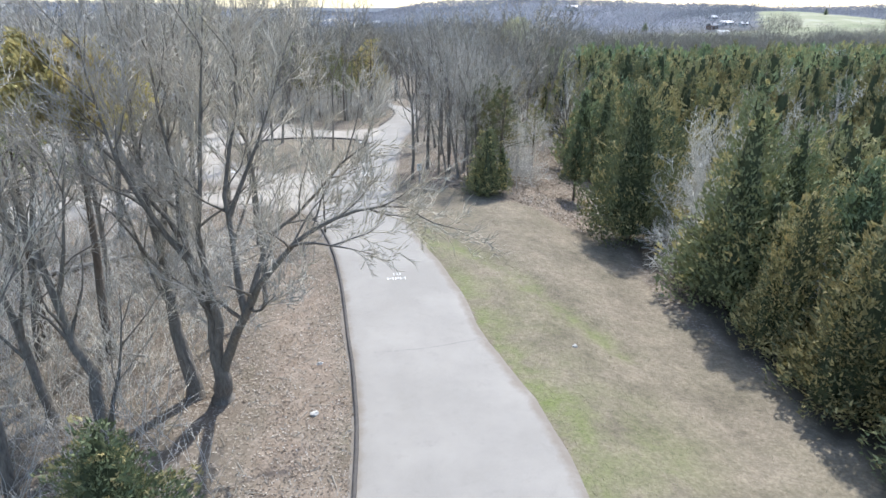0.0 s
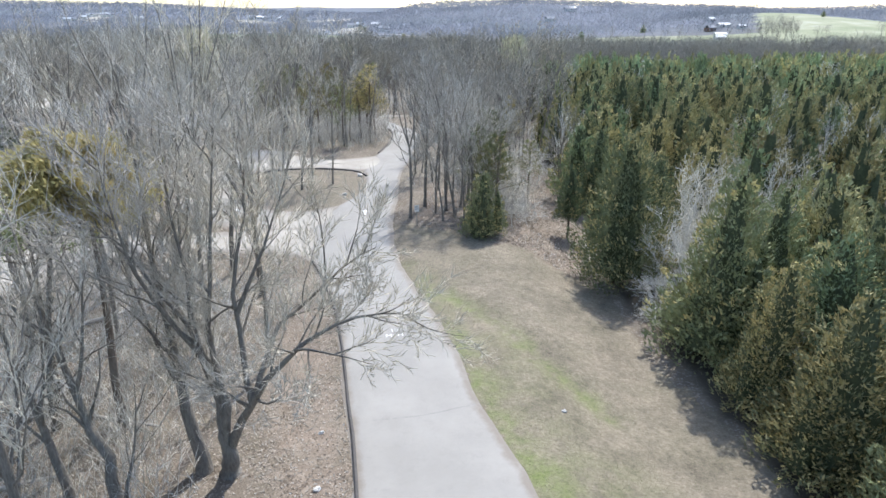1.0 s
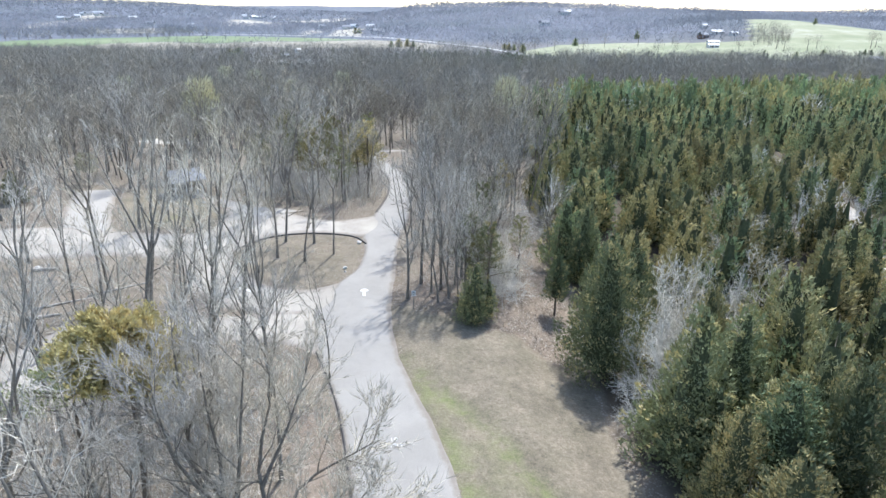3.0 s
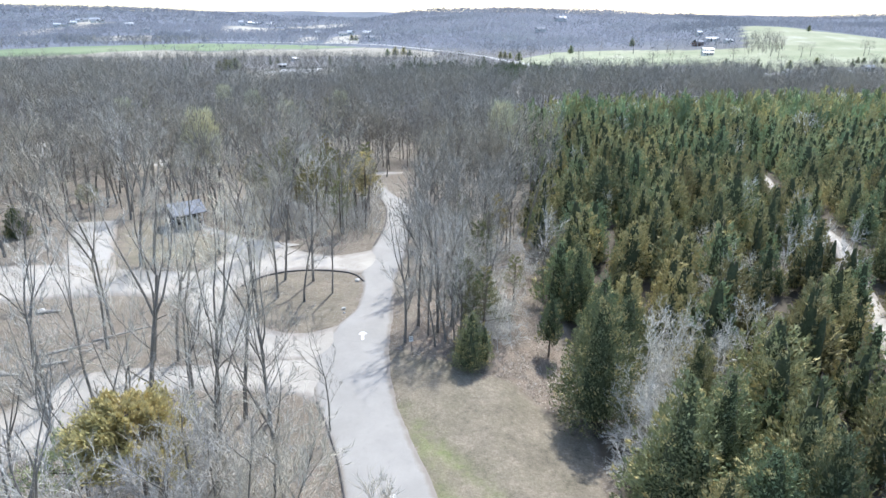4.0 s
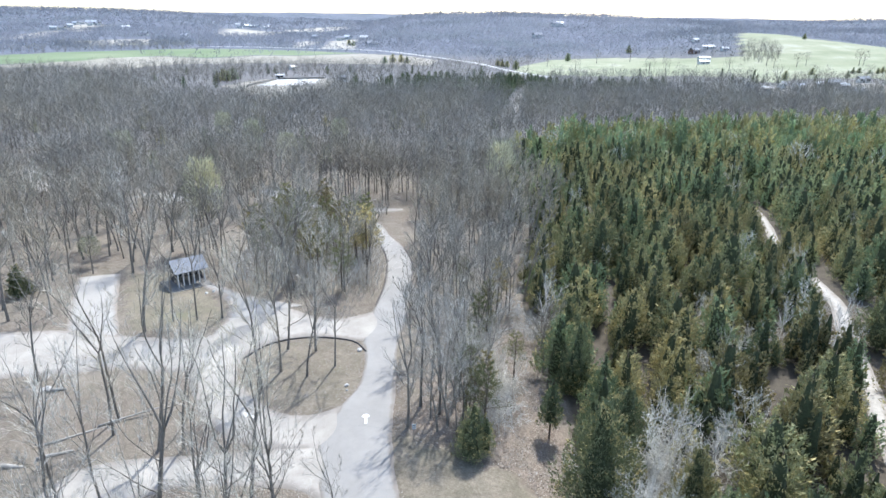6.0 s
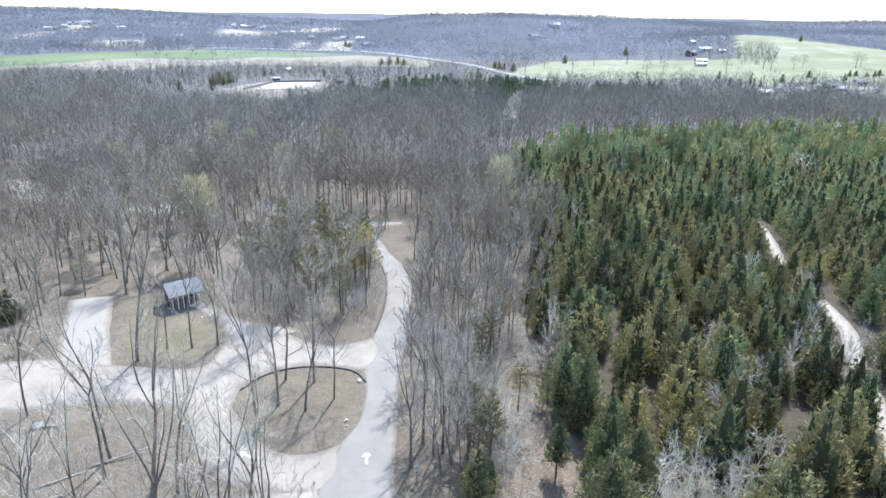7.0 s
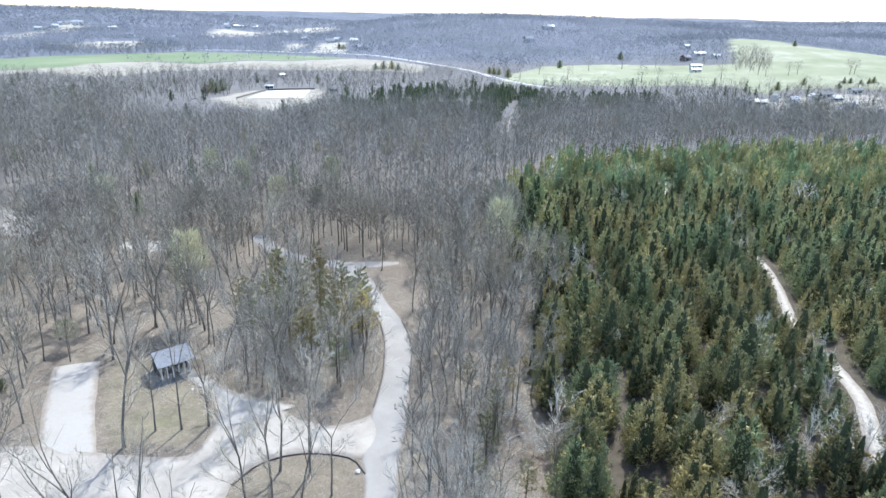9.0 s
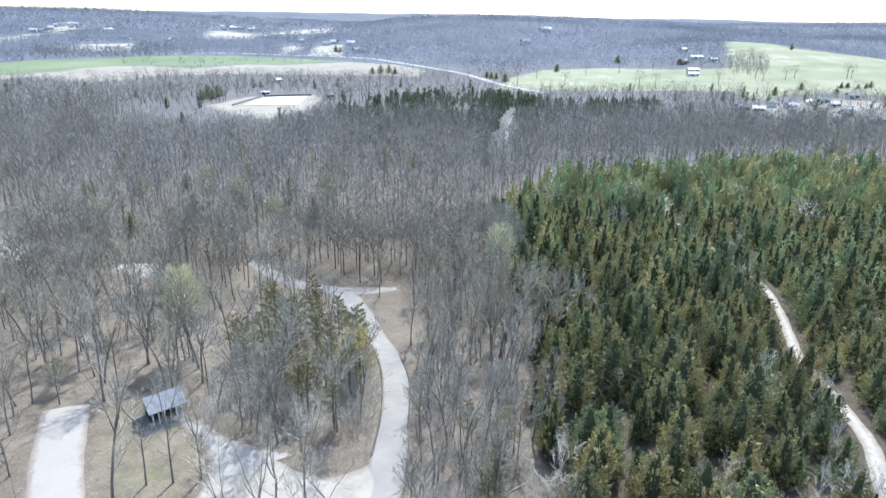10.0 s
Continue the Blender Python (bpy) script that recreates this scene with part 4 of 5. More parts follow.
forked_tree("maple_tree", -6.3, 15.8, [
    ([(0, 0, -0.2), (0.0, 0, 0.4), (0.02, -0.08, 1.1), (0.02, -0.15, 1.9), (0.0, -0.25, 3.0), (-0.1, -0.3, 4.6)], 0.35, 10),
    ([(0.0, -0.06, 0.9), (-0.03, -0.16, 2.0), (-0.12, -0.3, 3.6), (-0.35, -0.4, 5.4), (-0.6, -0.1, 8.2), (-0.7, 0.3, 11.0)], 0.19, 7),
    ([(-0.4, -0.4, 5.2), (-1.3, -0.2, 6.3), (-2.6, 0.6, 7.3), (-3.4, 1.0, 7.9)], 0.075, 5),
    ([(0.04, -0.06, 0.9), (0.1, -0.16, 2.0), (0.14, -0.3, 3.4), (0.15, -0.6, 5.4), (0.5, -0.4, 8.2), (0.8, 0.1, 11.3)], 0.18, 7),
    ([(0.02, 0.0, 0.6), (0.22, -0.12, 1.3), (0.7, -0.5, 2.3), (1.4, -1.2, 3.5), (1.9, -1.7, 4.4), (3.0, -2.2, 5.7), (3.9, -2.0, 6.2), (5.0, -2.0, 6.5), (6.0, -1.8, 6.4)], 0.17, 7),
    ([(1.3, -1.1, 3.4), (1.1, -0.8, 4.6), (0.9, -0.5, 6.3), (1.3, 0.0, 8.4), (1.5, 0.4, 10.4)], 0.11, 6),
    ([(1.35, -1.1, 3.4), (1.8, -0.6, 4.9), (2.5, 0.2, 5.6), (3.9, -0.8, 7.2), (4.8, -0.9, 7.8)], 0.09, 5),
    ([(1.0, -0.6, 5.8), (1.8, -0.3, 7.6), (2.6, 0.4, 10.0)], 0.07, 5),
    ([(2.9, -2.2, 5.6), (3.6, -2.8, 5.9), (4.9, -3.2, 5.8)], 0.04, 4),
    ([(-0.2, -0.4, 4.4), (-0.9, -1.0, 6.2), (-1.3, -1.5, 8.4), (-1.4, -1.6, 10.4)], 0.085, 5)],
    11, "many-stemmed bare grey tree with a low limb over the road", 10, 8, 6)
forked_tree("bare_tree", -7.2, 15.9, [
    ([(0, 0, -0.2), (-0.15, 0.1, 1.2), (-0.4, 0.3, 3.2), (-0.75, 0.6, 5.6), (-1.0, 1.0, 8.6), (-1.0, 1.2, 10.8)], 0.25, 8),
    ([(-0.55, 0.4, 4.2), (-0.2, 0.5, 6.0), (0.1, 0.9, 8.6), (0.1, 1.2, 10.4)], 0.10, 5),
    ([(-0.35, 0.25, 2.8), (-1.1, 0.6, 4.3), (-1.9, 1.0, 6.8), (-2.3, 1.2, 9.0)], 0.08, 5)],
    21, "stout bare grey tree leaning beside the road")
forked_tree("bare_tree", -9.0, 14.2, [
    ([(0, 0, -0.2), (-0.1, 0.1, 1.0), (-0.45, 0.2, 2.6), (-0.9, 0.4, 4.6), (-1.5, 0.8, 6.9), (-2.0, 1.1, 9.4)], 0.22, 8),
    ([(0.1, 0, -0.1), (0.35, 0.1, 1.0), (0.75, 0.2, 2.4), (0.9, 0.4, 4.0)], 0.075, 5),
    ([(-0.7, 0.3, 3.7), (-0.2, 0.3, 5.2), (0.2, 0.6, 7.8)], 0.075, 5),
    ([(-1.0, 0.5, 5.0), (-1.9, 0.2, 6.6), (-2.5, 0.1, 8.2)], 0.06, 5)],
    22, "leaning bare grey tree with a forked foot", 5, 6, 3)
forked_tree("bare_tree", -10.7, 14.7, [
    ([(0, 0, -0.2), (-0.2, 0.1, 1.3), (-0.6, 0.3, 3.2), (-1.1, 0.5, 5.6), (-1.6, 0.7, 8.4)], 0.17, 7),
    ([(-0.4, 0.2, 2.4), (0.1, 0.0, 4.0), (0.4, 0.1, 6.4)], 0.07, 5)],
    23, "slim leaning bare grey tree", 5, 6, 3)
for i, (x, y, h) in enumerate(BARE_SPOTS):
    stand("bare_tree", x, y, h / 10.0 * (1.22 if x < -9 and y > 26 else 0.9 if x > -3 else 1.05), 2.4 * i, bare_meshes[i % 8], BARE_LABEL, "tree", "bare trees of the park")

# cedars that stand singly: x, y, height, width factor
# (15.5, 13.4) to (16.0, 3.5) stand unseen, added for shade on the verge
CEDAR_SPOTS = [(13.0, 17.0, 6.6, 1.15), (12.0, 24.3, 8.6, 1.05), (10.3, 33.2, 8.6, 0.9), (2.7, 37.7, 3.9, 1.1), (-6.2, 9.5, 3.7, 1.3), (15.4, 27.0, 7.2, 1.0), (14.8, 21.3, 6.8, 1.05), (15.6, 31.4, 6.6, 0.9), (15.5, 13.4, 7.0, 1.0), (14.6, 8.6, 7.0, 1.0), (16.0, 3.5, 7.0, 1.0),
               (12.6, 20.6, 6.0, 1.0), (13.4, 13.0, 6.4, 1.1), (13.6, 38.5, 6.5, 0.95), (13.0, 43.0, 6.2, 0.9), (12.2, 48.0, 6.6, 0.9), (12.4, 53.5, 6.4, 0.95), (-44.5, 64.0, 3.6, 1.1)]
bronze_geo = ragged_cedar(596, 7.0, 2.5, 0.2, 250, 62, 0.135, 0.62, 0.5, 0.3, 1.25, 0.75)
bronze_geo[2][(bronze_geo[2] == 0) & (np.random.default_rng(8).random(len(bronze_geo[2])) < 0.5)] = 2
bronze_mesh = crown_mesh(bronze_geo, M_CEDAR_SHADED)
for i, (x, y, h, w) in enumerate(CEDAR_SPOTS):
    s = h / 7.0 * w
    if i in (0, 11):
        stand("cedar_tree", x, y, s, 1.7 * i, (cedar_trunk_mesh, bronze_mesh), "bushy cedar with golden bronze tips", "tree", "cedars", tall=1 / w)
    else:
        stand("cedar_tree", x, y, s, 1.7 * i, (cedar_trunk_mesh, cedar_meshes[i % 7]), CEDAR_LABEL, "tree", "cedars", tall=1 / w)
lone_crown = crown_mesh(cedar_crown(591, 5.0, 0.95, 1.4, 80, 44, 0.12, 0.7), M_CEDAR_SHADED)
lone_trunk = mesh_of("trunk", *tube([(0, 0, -0.2), (0.03, 0.02, 1.5), (0, 0, 4.0)], [0.09, 0.07, 0], 6), M_CEDARBARK)
stand("cedar_tree", 8.8, 41.3, 1.0, 0.5, (lone_trunk, lone_crown), "small upright cedar on a bare lower trunk", "tree", "cedars")
stand("bare_tree", 3.9, 41.0, 0.9, 0.9, silver_meshes[1], "pale grey dead tree with spreading branches", "tree", "bare trees of the park")
for i, (x, y, h) in enumerate([(11.7, 30.0, 5.2), (12.9, 31.6, 6.6), (14.4, 35.0, 6.6), (12.8, 28.6, 6.0), (13.9, 30.6, 6.6), (4.8, 40.2, 4.6), (6.0, 42.0, 5.2), (5.2, 44.2, 5.6), (6.6, 45.6, 5.4), (15.2, 33.5, 7.2), (13.2, 20.8, 3.6), (16.8, 35.0, 6.0), (10.6, 27.6, 3.2), (9.6, 36.9, 2.6), (14.6, 37.0, 7.8), (17.4, 37.2, 8.2), (18.9, 36.0, 7.6), (16.1, 36.0, 8.0), (35.5, 51.8, 7.8), (37.5, 53.0, 7.4), (50.2, 103.5, 7.5), (64, 110, 6.0), (41.6, 67.6, 5.0)]):
    stand("silver_sapling", x, y, h / 5.0, 2.1 * i, silver_meshes[i % 3], SILVER_LABEL, "tree", "silver saplings among the cedars")

taken = np.array([(x, y) for x, y, *_ in BARE_SPOTS + CEDAR_SPOTS] + [(-6.3, 15.8), (-7.2, 15.9), (-9.0, 14.2), (-10.7, 14.7), (-11.1, 18.4), (-13.8, 19.6), (11.3, 29.6), (12.6, 32.0), (12.6, 28.6), (13.8, 30.4), (15.2, 33.5), (14.6, 37.0), (17.4, 37.2), (18.9, 36.0), (16.1, 36.0), (35.5, 51.8)])


def apart_from(x, y, gap):
    d = np.hypot(x[:, None] - taken[None, :, 0], y[:, None] - taken[None, :, 1]).min(1)
    return d > gap


def clear_land(x, y):
    return ~(inside(VERGE, x, y) | inside(BAY, x, y) | inside(LAWN, x, y) | inside(ISLAND, x, y) | inside(FIELD_GREEN, x, y) | inside(FIELD_DRY, x, y) | inside(PASTURE, x, y) | inside(COURT, x, y))


def ced_keep(x, y):
    return 0.9 * (cedar_zone(x, y) & off_paving(x, y, 0.5) & apart_from(x, y, 2.2) & view_wedge(x, y, 10))


cedars = field_places(8, 190, 2, 220, 3.35, ced_keep, 0.62, 1.15)
cedars.sort(key=lambda p: p[0] ** 2 * 0.6 + p[1] ** 2)
n_silver = 0
far_cedars, far_silver = [], []
by_trail = near_line(TRAIL_NEAR, np.array([p[0] for p in cedars]), np.array([p[1] for p in cedars])) < 3.0
for i, (x, y, s, a) in enumerate(cedars):
    if by_trail[i] and (y < 92 or y > 140):
        s = s * 0.84
    if rng.random() < (0.13 if y < 75 else 0.05):
        if n_silver < 40:
            stand("silver_sapling", x, y, s * 1.3, a, silver_meshes[i % 3], SILVER_LABEL, "tree", "silver saplings among the cedars")
            n_silver += 1
        else:
            far_silver.append((x, y, s * 1.3, a))
    elif i < 300:
        w = rng.uniform(0.85, 1.15)
        stand("cedar_tree", x, y, s * w, a, (cedar_trunk_mesh, (cedar_meshes if y < 28 and x < 18 else cedar_next_meshes)[i % 7]), CEDAR_LABEL, "tree", "cedars", tall=1 / w)
    else:
        if y < 70 or rng.random() < 0.92:
            far_cedars.append((x, y, s * (1.08 if y < 70 else 1.12), a))


def mixed_cedar(x, y):
    """Scattered cedars inside the bare woods, thicker in two patches."""
    a = np.exp(-((x + 14) / 8) ** 2 - ((y - 80) / 13) ** 2) * 0.05
    return (a + 0.012 * (y > 95)) * clear_land(x, y) * off_paving(x, y, 1.0) * ~cedar_zone(x, y) * apart_from(x, y, 2.0) * view_wedge(x, y) * (y > 25) * ((x > -70) | (y > 80)) * ~(inside(BROWN, x, y))


def dark_patch(x, y):
    """The stand of cedars beyond the middle woods."""
    return inside([(-45, 330), (-46, 395), (10, 470), (63, 465), (92, 418), (160, 424), (140, 381), (78, 337), (44, 300), (-12, 296)], x, y) & (np.sin(x / 15 + y / 29) * np.sin(y / 21 - x / 33) > -0.5)


far_cedars += field_places(-300, 330, 26, 520, 4.6, mixed_cedar, 0.6, 1.05)
far_cedars += field_places(-80, 170, 262, 475, 4.4, lambda x, y: 0.62 * dark_patch(x, y) * clear_land(x, y) * (near_line([(34, 270), (43, 335), (52, 372)], x, y) > 3.2), 0.5, 0.95)
far_cedars += field_places(13, 62, 28, 90, 3.0, lambda x, y: 0.5 * (cedar_zone(x - 0.5, y) & off_paving(x, y, 0.4) & view_wedge(x, y, 10)), 0.38, 0.62)
mid = [p for p in far_cedars if p[1] < 150]
rest = [p for p in far_cedars if p[1] >= 150]
cedar_mid = [(ragged_cedar if i % 4 == 1 else cedar_crown)(540 + i, 6.1, 1.92 + 0.2 * (i % 4), 0.2, 56, 14, 0.33, 0.5 + 0.07 * (i % 4), 0.46) for i in range(9)]
cedar_far = [cedar_crown(560 + i, 6.8, 2.15 + 0.2 * (i % 3), 0.2, 26, 8, 0.62, 0.78) for i in range(6)]
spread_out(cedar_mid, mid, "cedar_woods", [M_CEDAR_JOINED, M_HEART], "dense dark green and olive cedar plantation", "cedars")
valley_cedars = [p for p in rest if p[1] > 240]
rest = [p for p in rest if p[1] <= 240]
valley_shapes = [cedar_crown(570 + i, 7.9, 2.1, 0.3, 12, 5, 1.0, 0.75) for i in range(5)]
spread_out(valley_shapes, valley_cedars, "valley_cedar_woods", [M_CEDAR_DARKENED, M_HEART], "dark green cedars in the woods of the valley", "cedars")
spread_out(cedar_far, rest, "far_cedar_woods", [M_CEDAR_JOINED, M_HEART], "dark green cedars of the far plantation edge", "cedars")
silver_far = [far_tree(330 + i, 5.4, 8, 200, 0.06, reach=0.42, floor=0.2) for i in range(3)]
if far_silver:
    spread_out(silver_far, far_silver, "silver_saplings", [M_SILVER, M_SILVER], "pale bare saplings scattered among the cedars", "saplings")


def wood_keep(x, y):
    ok = clear_land(x, y) & ~cedar_zone(x, y) & off_paving(x, y, 0.9) & apart_from(x, y, 2.3) & view_wedge(x, y)
    p = np.where(inside(BROWN, x, y), 0.42, np.where(y < 60, 0.66, 0.85))
    p = np.where((y < 36) & (x > -9.5), 0.0, p)
    p = np.where((x > 3) & (y < 44), 0.0, p)
    p = np.where((y > 86) & (y < 108) & (x > -36) & (x < 1), 0.3, p)
    p = np.where(inside(LOW, x, y), 0.0, np.where(dark_patch(x, y), 0.4, p))
    p = np.where(((x + 14.5) / 9) ** 2 + ((y - 81) / 13) ** 2 < 1, 0.4 * p, p)
    p = np.where(near_line([(29, 240), (34, 280), (43, 335)], x, y) < 3.4, 0.0, p)
    return ok * p


woods = field_places(-130, 40, 6, 130, 3.55, wood_keep, 0.85, 1.3)
woods += field_places(-30, -9, 12, 34, 2.7, lambda x, y: 0.32 * wood_keep(x, y), 0.6, 0.95)
woods += field_places(-22, -7, 64, 92, 2.6, lambda x, y: 0.5 * wood_keep(x, y), 0.6, 0.95)
woods += field_places(-2, 11, 44, 112, 2.7, lambda x, y: 0.9 * wood_keep(x, y), 0.7, 1.02)
woods = [(x, y, s * (0.8 if x > -5 and y < 80 else 1.0), a) for x, y, s, a in woods]
woods.sort(key=lambda p: p[0] ** 2 * 0.5 + p[1] ** 2)
for i, (x, y, s, a) in enumerate(woods[:300]):
    stand("bare_tree", x, y, s, a, (bare_meshes if y < 33 else next_meshes)[i % 8], BARE_LABEL, "tree", "bare trees of the park")
mid_bare = [far_tree(700 + i, 10.0, 9, 460, 0.052, 1.1, 0.29, 0.3) for i in range(6)]
spread_out(mid_bare, woods[300:], "bare_woods", [M_FARTWIG, M_FARBARK], "grey leafless woods with fine upswept twigs", "woods")
far_bare = [far_tree(720 + i, 10.0, 1, 150, 0.06, 1.0, 0.33, 0.22, 1.7) for i in range(8)]
spread_out(far_bare, field_places(-300, 330, 130, 330, 4.35, wood_keep, 0.75, 1.4), "far_bare_woods", [M_FARTWIG, M_FARBARK], "grey leafless woods of the middle distance", "woods")


FAR_TRACK = [(32, 262), (36, 290), (43, 335), (52, 372)]


def valley_keep(x, y):
    return (near_line(FAR_TRACK, x, y) > 4.0) * np.where(inside(VILLAGE_LAND, x, y), 0.3, 1.0) * np.where(inside(LOW, x, y), 0.0, np.where(dark_patch(x, y), 0.1, 0.9)) * clear_land(x, y) * (near_line(FAR_ROAD, x, y) > 9) * ~cedar_zone(x, y) * view_wedge(x, y)


valley_bare = [far_tree(740 + i, 10.0, 0, 66, 0.11, 1.0, 0.34, 0.15, 2.2) for i in range(8)]
spread_out(valley_bare, field_places(-620, 620, 330, 430, 6.5, valley_keep, 0.8, 1.1) + field_places(-620, 620, 430, 660, 6.5, valley_keep, 0.45, 0.75), "valley_woods", [M_FARTWIG, M_FARBARK], "grey leafless woods across the valley floor", "woods")


# trees scaled down here so the camera sees the court over them
spread_out(valley_bare, field_places(-150, -45, 260, 398, 4.5, lambda x, y: 0.9 * inside(LOW, x, y), 0.2, 0.38), "low_thicket", [M_FARTWIG, M_FARBARK], "grey bare trees kept low to leave the far court in view", "thicket")


def hill_keep(x, y):
    ok = np.ones(x.shape, bool)
    for p in FAR_FIELDS:
        ok &= ~inside(p, x, y)
    return 0.8 * ok * clear_land(x, y) * view_wedge(x, y) * (near_line(FAR_ROAD, x, y) > 12)


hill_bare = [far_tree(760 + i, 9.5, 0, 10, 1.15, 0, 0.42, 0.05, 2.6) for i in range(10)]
spread_out(hill_bare, field_places(-1150, 1150, 660, 1450, 8.5, hill_keep, 0.6, 1.1), "hill_woods", [M_HILL, M_HILL], "leafless woods on the far hills tinted blue-grey for haze", "woods")
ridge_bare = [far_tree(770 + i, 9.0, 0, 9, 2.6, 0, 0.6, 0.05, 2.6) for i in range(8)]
spread_out(ridge_bare, field_places(-1900, 1900, 1450, 2600, 20.0, hill_keep, 1.0, 1.5), "ridge_woods", [M_HILL, M_HILL], "woods on the farthest ridges tinted blue-grey for haze", "woods")
bud = [far_tree(780 + i, 8.5, 6, 760, 0.19, reach=0.33) for i in range(2)]
bud_meshes = [mesh_of("crown", g[0], g[1][g[2] == 0], M_BUD) for g in bud]
for i, (x, y, s) in enumerate([(-30.4, 82.2, 0.88), (11, 103.5, 0.9), (-42, 74, 0.45), (-50, 154, 0.8), (-40, 142, 0.8), (-30, 131, 0.75), (-62, 128, 0.8), (-22, 150, 0.75)]):
    stand("budding_tree", x, y, s, i * 1.3, (bare_meshes[i % 8][0], bud_meshes[i % 2]), "slender tree with pale yellow-green opening buds", "tree", "budding trees in the bare woods", tall=1.65 if i != 2 else 1.0)


GROVE = [(299, 642), (344, 722), (368, 732), (359, 678), (335, 631), (310, 602), (291, 607)]
BELTS = [[(-254, 512), (-235, 536), (-213, 562), (-184, 556), (-133, 536), (-83, 532), (-49, 560), (-5, 600)], [(-488, 880), (-400, 815), (-326, 866), (-290, 900)], [(-460, 700), (-401, 778), (-319, 856)]]
edge_trees = field_places(215, 420, 585, 805, 6.0, lambda x, y: 0.8 * inside(GROVE, x, y), 0.7, 1.0)
edge_trees += field_places(50, 420, 440, 700, 6.5, lambda x, y: 0.42 * inside(PASTURE, x, y) * (near_line(PASTURE[15:] + PASTURE[:1], x, y) < 15), 0.6, 1.05)
for line in BELTS:
    edge_trees += field_places(-600, 40, 500, 920, 6.0, lambda x, y: 0.6 * (near_line(line, x, y) < 9), 0.7, 1.15)
spread_out(valley_bare, edge_trees, "field_edge_trees", [M_FARTWIG, M_FARBARK], "bare grey trees along the far field edges", "trees")


# ---- undergrowth, and cedars of other habits ----
def brush_clump(seed, stems, height):
    """A thicket of thin arching stems."""
    rnd = random.Random(seed)
    geo = []
    for _ in range(stems):
        a = rnd.uniform(0, 6.28)
        p = (rnd.gauss(0, 0.5), rnd.gauss(0, 0.5), -0.05)
        pts = bend(rnd, p, (math.cos(a) * 0.5, math.sin(a) * 0.5, 1), height * rnd.uniform(0.5, 1.2), 3, 0.2, -0.06)
        geo.append(tube(pts, [0.009, 0.0075, 0.006, 0], 3))
        for _ in range(4):
            q, d = at_part(pts, rnd.uniform(0.3, 1))
            e = q + (aside(rnd, d, rnd.uniform(0.4, 1.0))) * height * rnd.uniform(0.15, 0.35)
            geo.append(tube([q, e], [0.006, 0], 3))
    return join(geo)


def brush_keep(x, y):
    p = np.where((x < -8) & (x > -26) & (y < 30), 0.8, 0.22)
    p = np.where((x > -1) & (x < 6.5) & (y > 39), 0.7, p)
    return p * (clear_land(x, y) & ~cedar_zone(x, y) & off_paving(x, y, 0.8) & ((x < -5.5) | (y > 40)) & view_wedge(x, y))


brush = [brush_clump(800 + i, 16, 1.1 + 0.3 * i) for i in range(5)]
spread_out(brush, field_places(-30, 10, 8, 75, 2.0, brush_keep, 0.7, 1.3) + field_places(-22, -8.2, 9, 28, 1.2, lambda x, y: 0.72 * off_paving(x, y, 0.8), 0.9, 1.6) + field_places(-24, -7, 64, 94, 1.45, lambda x, y: 0.75 * off_paving(x, y, 1.0) * ~inside(LAWN, x, y), 1.4, 2.4), "undergrowth", [M_BRUSH], "bare grey undergrowth of thin arching stems", "undergrowth")


def limbed_cedar(seed, height, first, reach, limbs, sprays, size):
    """A cedar with separate limbs and open gaps between them: wood, and green sprays."""
    rnd = random.Random(seed)
    r = np.random.default_rng(seed)
    wood = [tube(bend(rnd, (0, 0, -0.2), (0.03, 0, 1), height, 5, 0.03, 0.02), [0.17, 0.14, 0.11, 0.08, 0.05, 0.015], 6)]
    tv, tf = [], []
    for i in range(limbs):
        k = (i + rnd.random()) / limbs
        z = first + (height - first) * k * 0.95
        a = i * 2.4 + rnd.uniform(-0.4, 0.4)
        ln = reach * (1.1 - 0.75 * k) * rnd.uniform(0.7, 1.15)
        pts = bend(rnd, (0, 0, z), (math.cos(a), math.sin(a), 0.35), ln, 3, 0.12, 0.05)
        wood.append(tube(pts, [0.04, 0.03, 0.02, 0.006], 3))
        for _ in range(sprays):
            q, d = at_part(pts, rnd.uniform(0.35, 1.0))
            p = np.array(q) + r.normal(0, 0.14, 3) * ln * 0.6
            dd = np.array(d) * 0.7 + np.array([0, 0, 0.6]) + r.normal(0, 0.45, 3)
            dd /= np.linalg.norm(dd)
            s = np.cross(dd, r.normal(size=3))
            s = s / np.linalg.norm(s) * size * 0.2
            n = len(tv)
            sz = size * rnd.uniform(0.6, 1.3)
            tv += [p - s * 0.6, p + dd * sz * 0.45 + s, p + dd * sz, p + dd * sz * 0.4 - s]
            tf += [(n, n + 1, n + 2), (n, n + 2, n + 3)]
    return join(wood), (np.array(tv), np.array(tf))


flat_top = limbed_cedar(41, 9.7, 7.0, 2.5, 44, 640, 0.19)
stand("cedar_tree", -10.9, 18.4, 1.0, 0.4, (mesh_of("trunk", *flat_top[0], M_CEDARBARK), mesh_of("crown", *flat_top[1], M_OLIVE)), "tall olive cedar with an open top and dead lower limbs", "tree", "cedars")
flat_low = limbed_cedar(42, 7.6, 5.2, 2.2, 20, 170, 0.15)
stand("cedar_tree", -13.8, 19.6, 1.0, 1.4, (mesh_of("trunk", *flat_low[0], M_CEDARBARK), mesh_of("crown", *flat_low[1], M_OLIVE)), "thin olive cedar with an open straggling crown", "tree", "cedars")
open_geo = [limbed_cedar(44 + i, 8.0, 2.6, 2.3, 32, 90, 0.17) for i in range(3)]
